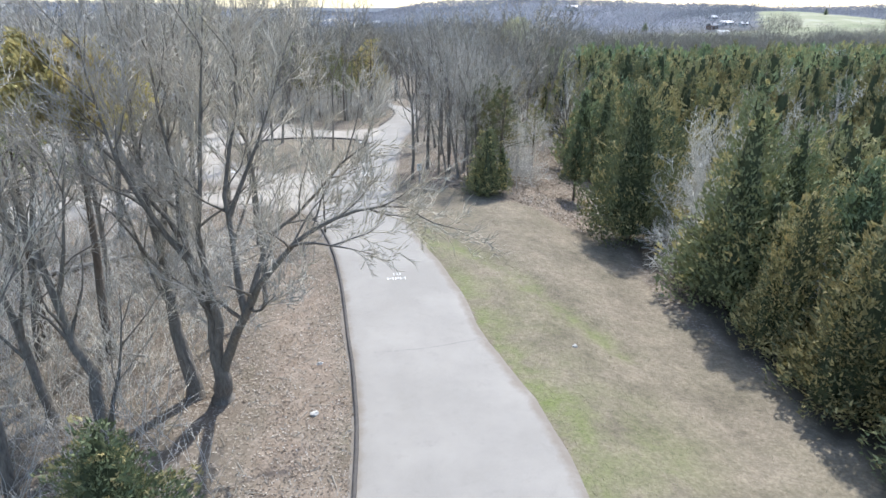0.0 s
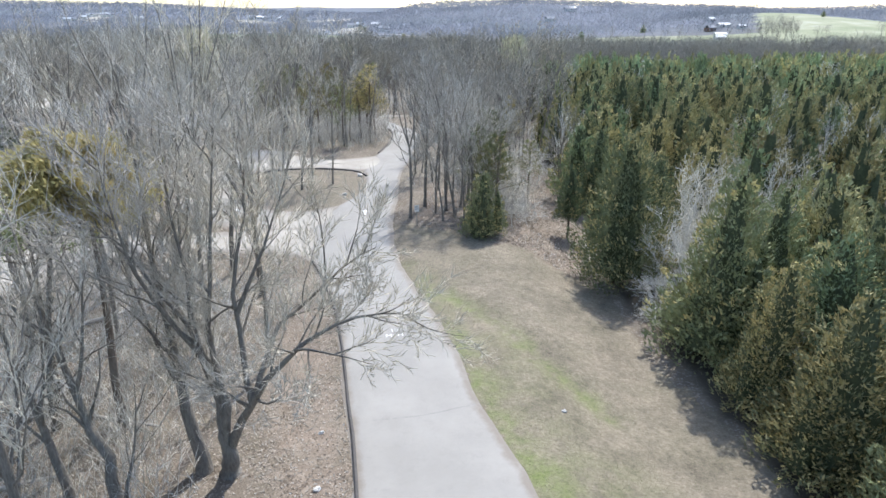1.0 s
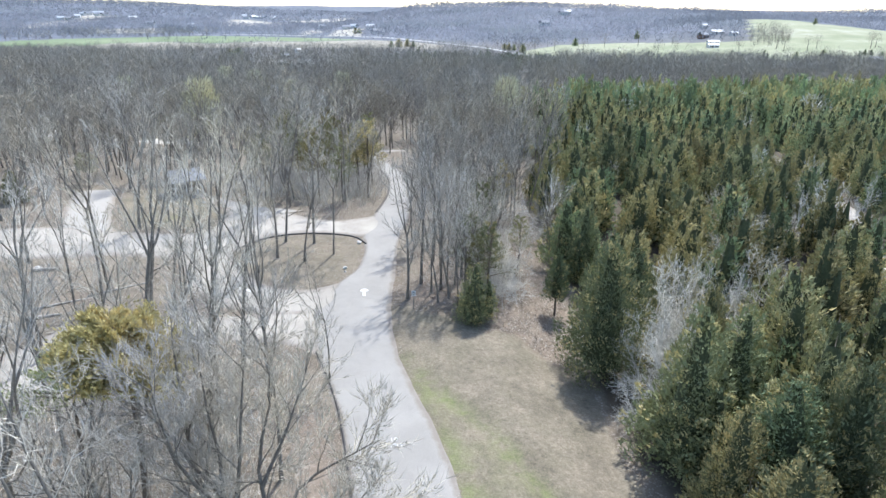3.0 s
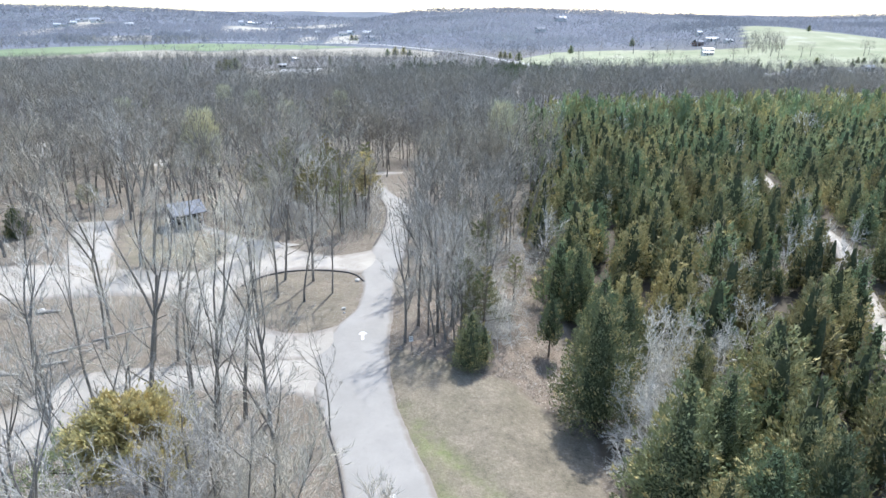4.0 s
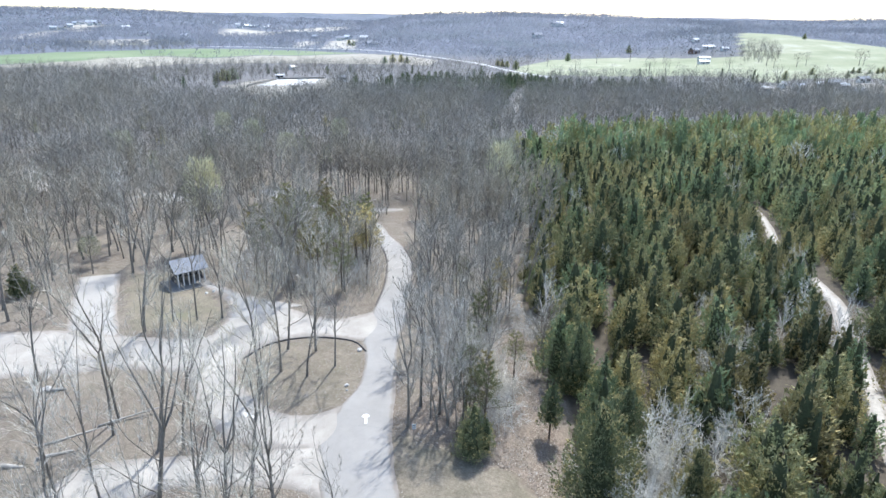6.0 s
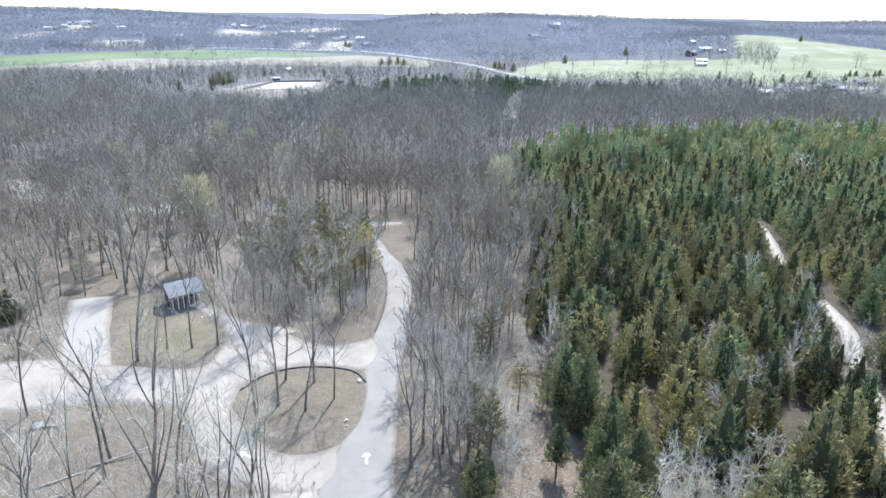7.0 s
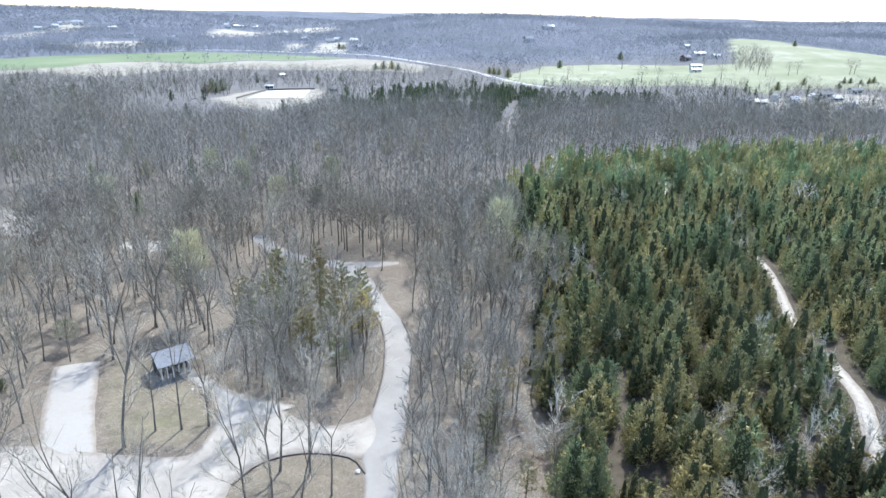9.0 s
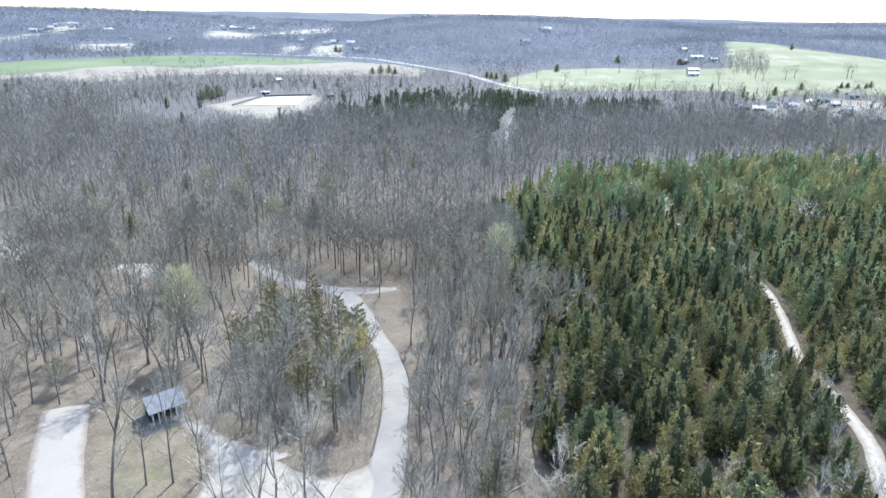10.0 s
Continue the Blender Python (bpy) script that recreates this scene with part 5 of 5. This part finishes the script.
open_meshes = [(mesh_of("trunk", *w, M_CEDARBARK), mesh_of("crown", *c, M_PINE)) for w, c in open_geo]
gold_meshes = [(open_meshes[i][0], mesh_of("crown", *open_geo[i][1], M_OLIVE)) for i in range(2)]
OPEN = [(-24.4, 81.7), (-9.2, 72.5), (-15.4, 89.9), (-16.9, 74.9), (-8.9, 79.8), (-10.1, 65.5), (-13.2, 68.0), (-12.4, 77.5), (-17.8, 84.5), (-21, 88.5), (-14.8, 71.2), (2.9, 40.6), (3.9, 42.6), (2.4, 42.6), (3.6, 39.6), (6.9, 48.5), (3.0, 47.5), (5.2, 56.5), (4.0, 52.0), (6.6, 61), (-20.8, 73.5), (3.2, 63)]
for i in range(20):
    x, y = -14.5 + 9.5 * math.sin(i * 2.4) * math.sqrt((i + 0.5) / 20), 81 + 12 * math.cos(i * 2.4) * math.sqrt((i + 0.5) / 20)
    if off_paving(np.array([x]), np.array([y]), 1.0)[0]:
        OPEN.append((x, y))
for i, (x, y) in enumerate(OPEN):
    stand("cedar_tree", x, y, (0.8 + 0.06 * (i % 5)) * (0.74 if x > 2 else 1.0), 1.9 * i, open_meshes[i % 3], "slim open cedar among bare trees", "tree", "cedars")
for i, (x, y, k) in enumerate([(-8.1, 72.7, 1.02), (-9.6, 74.6, 0.9), (-9.0, 77.0, 0.95)]):
    stand("cedar_tree", x, y, k, 2.3 * i, gold_meshes[i % 2], "golden olive cedar at the edge of the bare trees", "tree", "cedars")
for i, (x, y, h) in enumerate([(5.6, 45.5, 5.5), (4.4, 43.0, 4.6), (8.7, 55.0, 5.0), (7.6, 60.5, 5.2)]):
    stand("silver_sapling", x, y, h / 5.0, 1.1 * i, silver_meshes[i % 3], SILVER_LABEL, "tree", "silver saplings among the cedars")


# ---- leaves and grass on the ground ----
def scatter(name, n, x0, x1, y0, y1, keep, make, material, label, category):
    x, y = rng.uniform(x0, x1, n), rng.uniform(y0, y1, n)
    ok = keep(x, y)
    x, y = x[ok], y[ok]
    V, F = make(x, y, terrain(x, y))
    return tagged(new(name, mesh_of(name, V, F, material)), label, category, kind="stuff")


def leaf_quads(x, y, z):
    n = len(x)
    a = rng.uniform(0, 6.28, n)
    s = rng.uniform(0.013, 0.036, n) * np.where(y > 33, 1.7, 1.0)
    tilt = rng.normal(0, 0.5, (n, 2))
    c, q = np.cos(a) * s, np.sin(a) * s
    P = np.stack([x, y, z + 0.012 + rng.random(n) * 0.014], -1)
    u = np.stack([c, q, s * tilt[:, 0]], -1) * 1.35
    v = np.stack([-q, c, s * tilt[:, 1]], -1) * 0.8
    V = np.stack([P - u, P - v * 0.9 + u * 0.1, P + u, P + v], 1).reshape(-1, 3)
    return V, np.arange(4 * n).reshape(-1, 4)


def grass_blades(x, y, z):
    n = len(x)
    a = rng.uniform(0, 6.28, n)
    h = rng.uniform(0.02, 0.055, n)
    lean = rng.normal(0, 0.5, (n, 2)) * h[:, None]
    w = 0.010
    P = np.stack([x, y, z - 0.01], -1)
    u = np.stack([np.cos(a) * w, np.sin(a) * w, 0 * a], -1)
    T = P + np.stack([lean[:, 0], lean[:, 1], h], -1)
    V = np.stack([P - u, P + u, T], 1).reshape(-1, 3)
    return V, np.arange(3 * n).reshape(-1, 3)


scatter("leaf_litter", 75000, -19, -2, 9, 34, lambda x, y: off_paving(x, y, 0.1) & (rng.random(len(x)) < 0.35 + 0.65 * (np.sin(x * 1.1 + 2) * np.sin(y * 0.8) > -0.1)), leaf_quads, M_LEAF, "dry brown and pale fallen leaves under bare trees", "leaves")
scatter("leaf_litter", 60000, -2, 11, 33, 62, lambda x, y: (inside(BAY, x, y) | (inside([(-1.6, 38.6), (4.2, 36.8), (4.4, 46), (-1.2, 48)], x, y) & (rng.random(len(x)) < 0.4))) & (rng.random(len(x)) < 0.4 + 0.6 * (np.sin(x * 2.3 + 1) * np.sin(y * 1.7) > -0.2)), leaf_quads, M_LEAF, "dry pinkish-brown leaves on the clearing's path", "leaves")
scatter("grass", 110000, -3.5, 14, 8, 40, lambda x, y: inside(VERGE, x, y) & off_paving(x, y, 0.0) & (rng.random(len(x)) < 0.35 + 0.65 * np.exp(-(near_line([b for a, b in MAIN[:11]], x, y) / 1.6) ** 2)), grass_blades, M_GRASS, "short green and straw-coloured verge grass", "grass")


def sticks(x, y, z):
    n = len(x)
    a = rng.uniform(0, 6.28, n)
    ln = rng.uniform(0.15, 0.9, n) ** 1.4
    w = 0.008 + 0.012 * rng.random(n)
    P = np.stack([x, y, z + 0.03], -1)
    u = np.stack([np.cos(a) * ln, np.sin(a) * ln, rng.normal(0, 0.06, n)], -1)
    v = np.stack([-np.sin(a) * w, np.cos(a) * w, 0 * a], -1)
    up = np.array([0, 0, 0.02])
    V = np.stack([P - v, P + v, P + up, P + u], 1).reshape(-1, 3)
    i = 4 * np.arange(n)
    return V, np.concatenate([np.stack([i, i + 3, i + 2], -1), np.stack([i + 2, i + 3, i + 1], -1)])


scatter("fallen_sticks", 14000, -45, 10, 9, 92, lambda x, y: off_paving(x, y, 0.1) & ~inside(VERGE, x, y), sticks, M_TWIG, "thin grey sticks lying in the leaf litter", "sticks")


# ---- markings, cracks, sign, stones, logs ----
def marking(name, body, size, at, label, category):
    """Painted lettering lying on the road."""
    cu = bpy.data.curves.new(name, "FONT")
    cu.body, cu.size, cu.align_x, cu.extrude = body, size[1], "CENTER", 0.002
    tmp = new("lettering", cu)
    me = bpy.data.meshes.new_from_object(tmp)
    bpy.data.objects.remove(tmp)
    me.materials.clear()
    me.materials.append(M_WHITE)
    ob = new(name, me)
    xs = [v.co.x for v in me.vertices]
    k = size[0] / (max(xs) - min(xs))
    ob.matrix_world = Matrix.Translation((at[0], at[1], zt(at[0], at[1]) + 0.093)) @ Matrix.Rotation(radians(9), 4, "Z") @ Matrix.Diagonal((k, 1, 1, 1))
    return tagged(ob, label, category)


marking("speed_marking", "10", (0.30, 0.36), (-1.93, 24.75), "white painted speed figures on the asphalt", "road marking")
marking("speed_marking", "MPH", (0.76, 0.36), (-1.88, 24.3), "white painted letters on the asphalt", "road marking")


def arrow(x, y, turn, s=1.0):
    bm = bmesh.new()
    pts = [(-0.13, -0.9), (0.13, -0.9), (0.13, 0.15), (0.42, 0.15), (0, 0.95), (-0.42, 0.15), (-0.13, 0.15)]
    f = bm.faces.new([bm.verts.new((a * s, b * s, 0)) for a, b in pts])
    r = bmesh.ops.extrude_face_region(bm, geom=[f])
    bmesh.ops.translate(bm, vec=(0, 0, 0.004), verts=[v for v in r["geom"] if isinstance(v, bmesh.types.BMVert)])
    ob = part("arrow_marking", bm, M_WHITE)
    ob.matrix_world = pose(x, y, zt(x, y) + 0.088, 0, 0, turn)
    return tagged(ob, "white painted arrow on the asphalt drive", "road marking", "painted arrows")


arrow(-5.2, 41.4, 6, 0.8)
arrow(-14.0, 41.7, 60, 0.75)


def crack(pts, width):
    """A tar-sealed crack across the road."""
    V, F = [], []
    rnd = random.Random(len(pts))
    dense = [(a[0] + (b[0] - a[0]) * k / 6, a[1] + (b[1] - a[1]) * k / 6) for a, b in zip(pts, pts[1:]) for k in range(6)] + [pts[-1]]
    for i, (x, y) in enumerate(dense):
        y += rnd.gauss(0, 0.025)
        lift = 0.057 + 0.03 * (1 - (2 * i / (len(dense) - 1) - 1) ** 2)
        w = width * rnd.uniform(0.5, 1.3)
        V += [(x, y - w / 2, zt(x, y) + lift), (x, y + w / 2, zt(x, y) + lift + 0.002)]
    F = [(2 * i, 2 * i + 2, 2 * i + 3, 2 * i + 1) for i in range(len(dense) - 1)]
    return tagged(new("sealed_crack", mesh_of("sealed_crack", V, F, M_SEAL)), "thin grey sealed crack across the asphalt", "crack", "sealed cracks in the road")


M_SEAL = plain("crack_sealer", (0.29, 0.275, 0.255), 0.8)
crack([(-2.7, 18.35), (-0.8, 18.6), (1.4, 19.4)], 0.07)
crack([(-7.4, 40.2), (-5.2, 40.5), (-3.4, 40.0)], 0.05)
crack([(-5.9, 47.2), (-4.6, 47.0), (-3.5, 47.3)], 0.05)
crack([(-5.7, 66.4), (-4.2, 66.8), (-2.9, 66.5)], 0.06)
crack([(-5.8, 73.0), (-4.2, 73.3), (-2.8, 72.8)], 0.06)


def road_sign(x, y):
    t = thing("road_sign", (x, y, zt(x, y)), "small white sign plate on a thin steel post", "sign", turn=8)
    part("post", box_bm(0.05, 0.035, 1.55, (0, 0, -0.2), 0.006), M_STEEL, t)
    p = part("plate", box_bm(0.28, 0.012, 0.42, (0, -0.028, 0.97), 0.004), M_WHITE, t)
    part("bar", box_bm(0.2, 0.004, 0.05, (0, -0.0365, 1.25)), M_DARK, p, "unreadable dark line of lettering")
    part("bar", box_bm(0.2, 0.004, 0.05, (0, -0.0365, 1.12)), M_DARK, p, "unreadable dark line of lettering")


road_sign(-1.5, 38.9)


def stone(x, y, s, material=None, label="pale weathered limestone block"):
    bm = bmesh.new()
    bmesh.ops.create_icosphere(bm, subdivisions=2, radius=1)
    for v in bm.verts:
        v.co *= 0.82 + 0.4 * noise.noise(v.co * 1.3 + Vector((x, y, 0)))
        v.co.z = max(v.co.z * 0.62, -0.3)
    bmesh.ops.scale(bm, vec=(s, s * 0.75, s), verts=bm.verts)
    ob = part("rock", bm, material or M_STONE)
    ob.matrix_world = pose(x, y, zt(x, y) + 0.12 * s, 0, 0, x * 40)
    return tagged(ob, label, "rock", "scattered rocks")


for x, y, s in [(-6.75, 51.7, 0.36), (-7.2, 45.9, 0.28), (-3.9, 17.8, 0.13), (-3.55, 15.1, 0.16), (4.6, 19.3, 0.12), (-31.2, 45.3, 0.4), (-7.1, 45.2, 0.16), (-24.3, 65.2, 0.32), (-24.9, 64.6, 0.26)]:
    stone(x, y, s)


def log(x, y, length, r, turn):
    rnd = random.Random(int(x * 10))
    pts = bend(rnd, (-length / 2, 0, 0), (1, 0, 0), length, 5, 0.05, 0)
    w = [tube(pts, [r, r * 1.02, r * 0.95, r * 0.9, r * 0.8, r * 0.62], 8)]
    V, F = w[0]
    F = list(map(tuple, F)) + [(0, 7 - k, 6 - k) for k in range(6)] + [(40, 41 + k, 42 + k) for k in range(6)]
    q, d = at_part(pts, 0.6)
    stub = tube([q, q + Vector((0.15, 0.1, 0.35))], [r * 0.4, r * 0.25], 5)
    V2, F2 = join([(V, np.array(F)), stub])
    ob = new("fallen_log", mesh_of("fallen_log", V2, F2, M_LOG))
    ob.matrix_world = pose(x, y, zt(x, y) + r * 0.8, 0, 0, turn)
    return tagged(ob, "bleached barkless log lying on leaf litter", "log", "fallen logs")


for x, y, ln, r, a in [(-28.2, 36.2, 1.6, 0.16, 10), (-26.1, 37.2, 2.2, 0.13, 22), (-29.4, 33.6, 1.7, 0.13, 60), (-25.0, 39.6, 5.5, 0.09, 28), (-23.0, 41.6, 4.2, 0.08, 35), (-30.5, 45.0, 1.8, 0.15, 8), (-12.6, 15.4, 3.6, 0.09, 30), (-10.8, 18.2, 2.8, 0.07, -20), (-15.2, 26.0, 4.0, 0.1, 40), (6.4, 49.5, 2.6, 0.1, 70), (7.0, 57.2, 3.0, 0.1, 40)]:
    log(x, y, ln, r, a)


def picnic_table(x, y, turn):
    t = thing("picnic_table", (x, y, zt(x, y)), "weathered grey wooden picnic table with two benches", "table", turn=turn)
    for i in range(5):
        part("board", box_bm(1.9, 0.135, 0.04, (0, -0.3 + 0.15 * i, 0.72), 0.006), M_LOG, t)
    for s in (-1, 1):
        for k in range(2):
            part("bench_board", box_bm(1.9, 0.135, 0.04, (0, s * (0.65 + 0.15 * k), 0.42), 0.006), M_LOG, t)
        part("crossbeam", box_bm(0.05, 1.6, 0.09, (s * 0.65, 0, 0.32)), M_LOG, t)
        for q in (-1, 1):
            part("leg", box_bm(0.05, 0.09, 0.82, (s * 0.71, q * 0.42, -0.06), 0, Matrix.Rotation(q * radians(24), 4, "X")), M_LOG, t)


picnic_table(-27.6, 31.6, 12)


# ---- the shelter ----
def shelter(x, y, turn):
    t = thing("park_shelter", (x, y, zt(x, y)), "small open-fronted shelter with grey shingle roof and white posts", "shelter", turn=turn)
    W, D, E, R = 3.1, 2.9, 2.0, 2.85
    part("slab", box_bm(W + 1.5, D + 1.3, 0.2, (-0.45, D / 2 - 0.6, -0.08), 0.02), M_SLAB, t, "dark grey concrete slab reaching out to the left")
    for s in (-1, 1):
        bm = bmesh.new()
        ang = math.atan2(R - E, D / 2)
        ln = (D / 2 + 0.35) / math.cos(ang)
        bmesh.ops.create_cube(bm, size=1)
        bmesh.ops.scale(bm, vec=(W + 0.65, ln, 0.09), verts=bm.verts)
        m = Matrix.Translation((0, D / 2, R)) @ Matrix.Rotation(s * ang, 4, "X") @ Matrix.Translation((0, -s * ln / 2, 0))
        bmesh.ops.transform(bm, matrix=m, verts=bm.verts)
        roof = part("roof", bm, M_ROOF, t, "grey shingle roof slope")
        for c in range(9):
            b2 = box_bm(W + 0.65, 0.22, 0.014, (0, 0, 0.045))
            bmesh.ops.transform(b2, matrix=Matrix.Translation((0, D / 2, R)) @ Matrix.Rotation(s * ang, 4, "X") @ Matrix.Translation((0, -s * (0.15 + c * (ln - 0.22) / 8.6), 0)) @ Matrix.Rotation(s * radians(2.5), 4, "X"), verts=b2.verts)
            part("shingle_course", b2, M_ROOF, roof)
    for i in range(6):
        part("post", box_bm(0.11, 0.11, E - 0.08, (-W / 2 + 0.1 + i * (W - 0.2) / 5, 0.08, 0.1), 0.01), M_WHITE, t, "white painted post")
    part("beam", box_bm(W, 0.12, 0.22, (0, 0.08, E - 0.16), 0.01), M_WHITE, t, "white painted beam")
    part("back_wall", box_bm(W, 0.12, E - 0.1, (0, D - 0.1, 0.1)), M_DARK, t, "dark boarded wall")
    for s in (-1, 1):
        part("side_wall", box_bm(0.1, D * 0.55, E - 0.14, (s * (W / 2 - 0.05), D * 0.70, 0.1)), M_DARK, t, "dark boarded wall")
        bm = bmesh.new()
        f = bm.faces.new([bm.verts.new(v) for v in ((s * W / 2, 0.1, E), (s * W / 2, D - 0.1, E), (s * W / 2, D / 2, R - 0.08))])
        r = bmesh.ops.extrude_face_region(bm, geom=[f])
        bmesh.ops.translate(bm, vec=(-s * 0.06, 0, 0), verts=[v for v in r["geom"] if isinstance(v, bmesh.types.BMVert)])
        part("gable", bm, M_WHITE, t, "white gable board")
        part("rail", box_bm(0.05, D * 0.4, 0.07, (s * (W / 2 - 0.07), D * 0.24, 0.95)), M_WHITE, t, "white rail")
    part("board", box_bm(1.0, 0.06, 0.9, (0.5, 1.2, 0.75), 0.01), M_GLASS, t, "dark notice board")
    part("board", box_bm(0.9, 0.06, 0.9, (-0.8, 1.4, 0.75), 0.01), M_GLASS, t, "dark notice board")


shelter(-27.3, 67.2, 37.4)


# ---- far valley: houses, barns, court, lone trees ----
def gable_house(x, y, w, d, h, turn, wall, roof, label, name="house", category="house"):
    if y < 800:
        w, d, h = 0.55 * w, 0.6 * d, max(2.4, 0.65 * h)
    t = thing(name, (x, y, zt(x, y)), label, category, "buildings of the far valley", turn=turn)
    part("wall", box_bm(w, d, h, (0, 0, -0.3)), wall, t)
    bm = bmesh.new()
    o = 0.4
    lo, hi = h - 0.35, h - 0.35 + w * 0.0 + d * 0.32
    pr = [(-d / 2 - o, lo), (0, hi), (d / 2 + o, lo), (d / 2 + o, lo + 0.2), (0, hi + 0.22), (-d / 2 - o, lo + 0.2)]
    A = [bm.verts.new((-w / 2 - o, a, b)) for a, b in pr]
    B = [bm.verts.new((w / 2 + o, a, b)) for a, b in pr]
    bm.faces.new(A)
    bm.faces.new(B[::-1])
    for i in range(6):
        bm.faces.new((A[i], B[i], B[(i + 1) % 6], A[(i + 1) % 6]))
    bmesh.ops.recalc_face_normals(bm, faces=bm.faces)
    part("roof", bm, roof, t)
    part("door", box_bm(1.1, 0.1, 2.1, (-w * 0.1, -d / 2 - 0.03, -0.2)), M_DARK, t)
    for k in (-0.33, 0.2, 0.38):
        part("window", box_bm(1.3, 0.1, 1.3, (w * k, -d / 2 - 0.03, h * 0.38)), M_GLASS, t)
    return t


M_TIN = plain("pale_tin_roof", (0.62, 0.63, 0.65), 0.45, 0.3, 0.15, 0.5)
M_REDWALL = plain("brown_boards", (0.20, 0.13, 0.10), 0.85, 0, 0.2, 1)
WHITE_HOUSE = "white-walled house with a grey gable roof in the valley"
TIN_BARN = "long farm shed with a pale tin roof"
WEST_HOUSES = [(-146, 1156), (-155, 1129), (-225, 1299), (-215, 1305), (-111, 1100), (-85, 938)]
TOWN = [(-512, 1782), (-515, 1848), (-475, 1779), (-470, 1817), (-441, 1790), (-416, 1777), (-489, 1777), (-490, 1720), (-445, 1837), (-410, 1815)]
HILL_TOWN = [(-779, 1481), (-776, 1499), (-770, 1519), (-785, 1558), (-760, 1523), (-726, 1470), (-752, 1345), (-739, 1351), (-751, 1405), (-737, 1464), (-642, 1417), (-519, 1214), (-439, 1197), (216, 1165), (223, 1170), (161, 1018)]
VILLAGE = [(203, 391), (194, 393), (233, 409), (220, 384), (259, 430), (271, 437), (266, 417), (241, 367), (226, 350), (238, 338), (250, 344), (310, 465), (252, 380), (224, 414)]
FARM = [(278, 699, 18, 12, 6, 30, M_REDWALL, M_ROOF, "dark brown barn with a grey roof"), (266, 642, 20, 9, 4, 4, M_WALL, M_TIN, TIN_BARN), (255, 615, 18, 9, 3.5, 6, M_WALL, M_TIN, TIN_BARN), (303, 725, 24, 10, 4, 3, M_WALL, M_TIN, TIN_BARN), (311, 701, 14, 9, 4, 12, M_WALL, M_TIN, TIN_BARN), (313, 787, 14, 9, 5, 20, M_WALL, M_TIN, WHITE_HOUSE),
        (-116, 547, 10, 6, 3, 60, M_WALL, M_TIN, WHITE_HOUSE), (-100, 432, 9, 4, 3, 4, M_WALL, M_TIN, "low pale pavilion beside the court"), (-58, 424, 9, 6, 3, 10, M_WALL, M_ROOF, WHITE_HOUSE)]
for x, y, w, d, h, a, wall, roof, label in FARM:
    gable_house(x, y, w, d, h, a, wall, roof, label)
for i, (x, y) in enumerate(VILLAGE):
    gable_house(x, y, 11 + 2 * (i % 3), 8, 3.6 + 1.2 * (i % 2), 25 * (i % 5) - 20, M_WALL, [M_TIN, M_ROOF][i % 2], WHITE_HOUSE)
for i, (x, y) in enumerate(WEST_HOUSES + TOWN + HILL_TOWN):
    gable_house(x, y, 12 + 2 * (i % 3), 9, 4.5, 40 * i % 70 - 30, M_WALL, [M_TIN, M_ROOF][i % 2], WHITE_HOUSE)
strip("pavement", [((-102, 380), (-71, 389)), ((-100, 398), (-72, 408)), ((-97, 419), (-73, 430))], 0.25, M_COURT, "bright pale paved court in the far clearing", "court", 3, 8, 0.5)
ribbon("kerb", [(-99 + 2.5 * i, 423 + 1.2 * i) for i in range(12)], 0.6, 1.0, M_SLAB, label="low grey wall along the far court")
ribbon("kerb", [(-107 + 0.7 * i, 380 + 4 * i) for i in range(11)], 0.6, 0.9, M_SLAB, label="low grey wall beside the far court")
lone = [far_tree(860 + i, 11, 5, 160, 0.14, reach=0.36) for i in range(3)]
lone_meshes = [(mesh_of("trunk", g[0][:g[1][0:12].max() + 1], g[1][[k for k in range(12) if g[1][k].max() < 7]], M_FARBARK), mesh_of("crown", g[0][7:], g[1][g[1].min(1) >= 7] - 7, M_FARTWIG)) for g in lone]
for i, (x, y, s) in enumerate([(161, 642, 1.2), (378, 577, 1.3), (384, 580, 1.1), (322, 576, 1.1), (122, 557, 1.2), (179, 538, 1.2), (193, 539, 1.1), (253, 556, 1.2), (300, 586, 1.4), (298, 569, 1.2), (106, 604, 1.0), (81, 553, 1.2), (333, 581, 1.1), (197, 654, 1.5), (234, 663, 1.1)]):
    stand("field_tree", x, y, s, i * 1.1, lone_meshes[i % 3], "lone bare tree standing in the pale pasture", "tree", "pasture trees")
for i, (x, y, h) in enumerate([(426, 757, 9), (341, 526, 7), (346, 526, 6.5), (353, 523, 5), (360, 524, 7), (366, 527, 7.5), (303, 518, 8), (264, 485, 9), (223, 748, 12), (139, 674, 11), (61, 610, 8), (64, 600, 9), (68, 595, 8), (73, 571, 10), (-134, 422, 9), (-131, 416, 10), (-127, 409, 9), (-128, 424, 10), (-132, 404, 9), (-45, 630, 9), (-38, 640, 11), (-30, 642, 11), (-24, 634, 9), (-119, 957, 12), (-113, 955, 10)]):
    stand("cedar_tree", x, y, h / 7.0, i * 1.1, (cedar_trunk_mesh, cedar_next_meshes[i % 7]), "dark green cedar standing in the far valley", "tree", "cedars", tall=0.85)
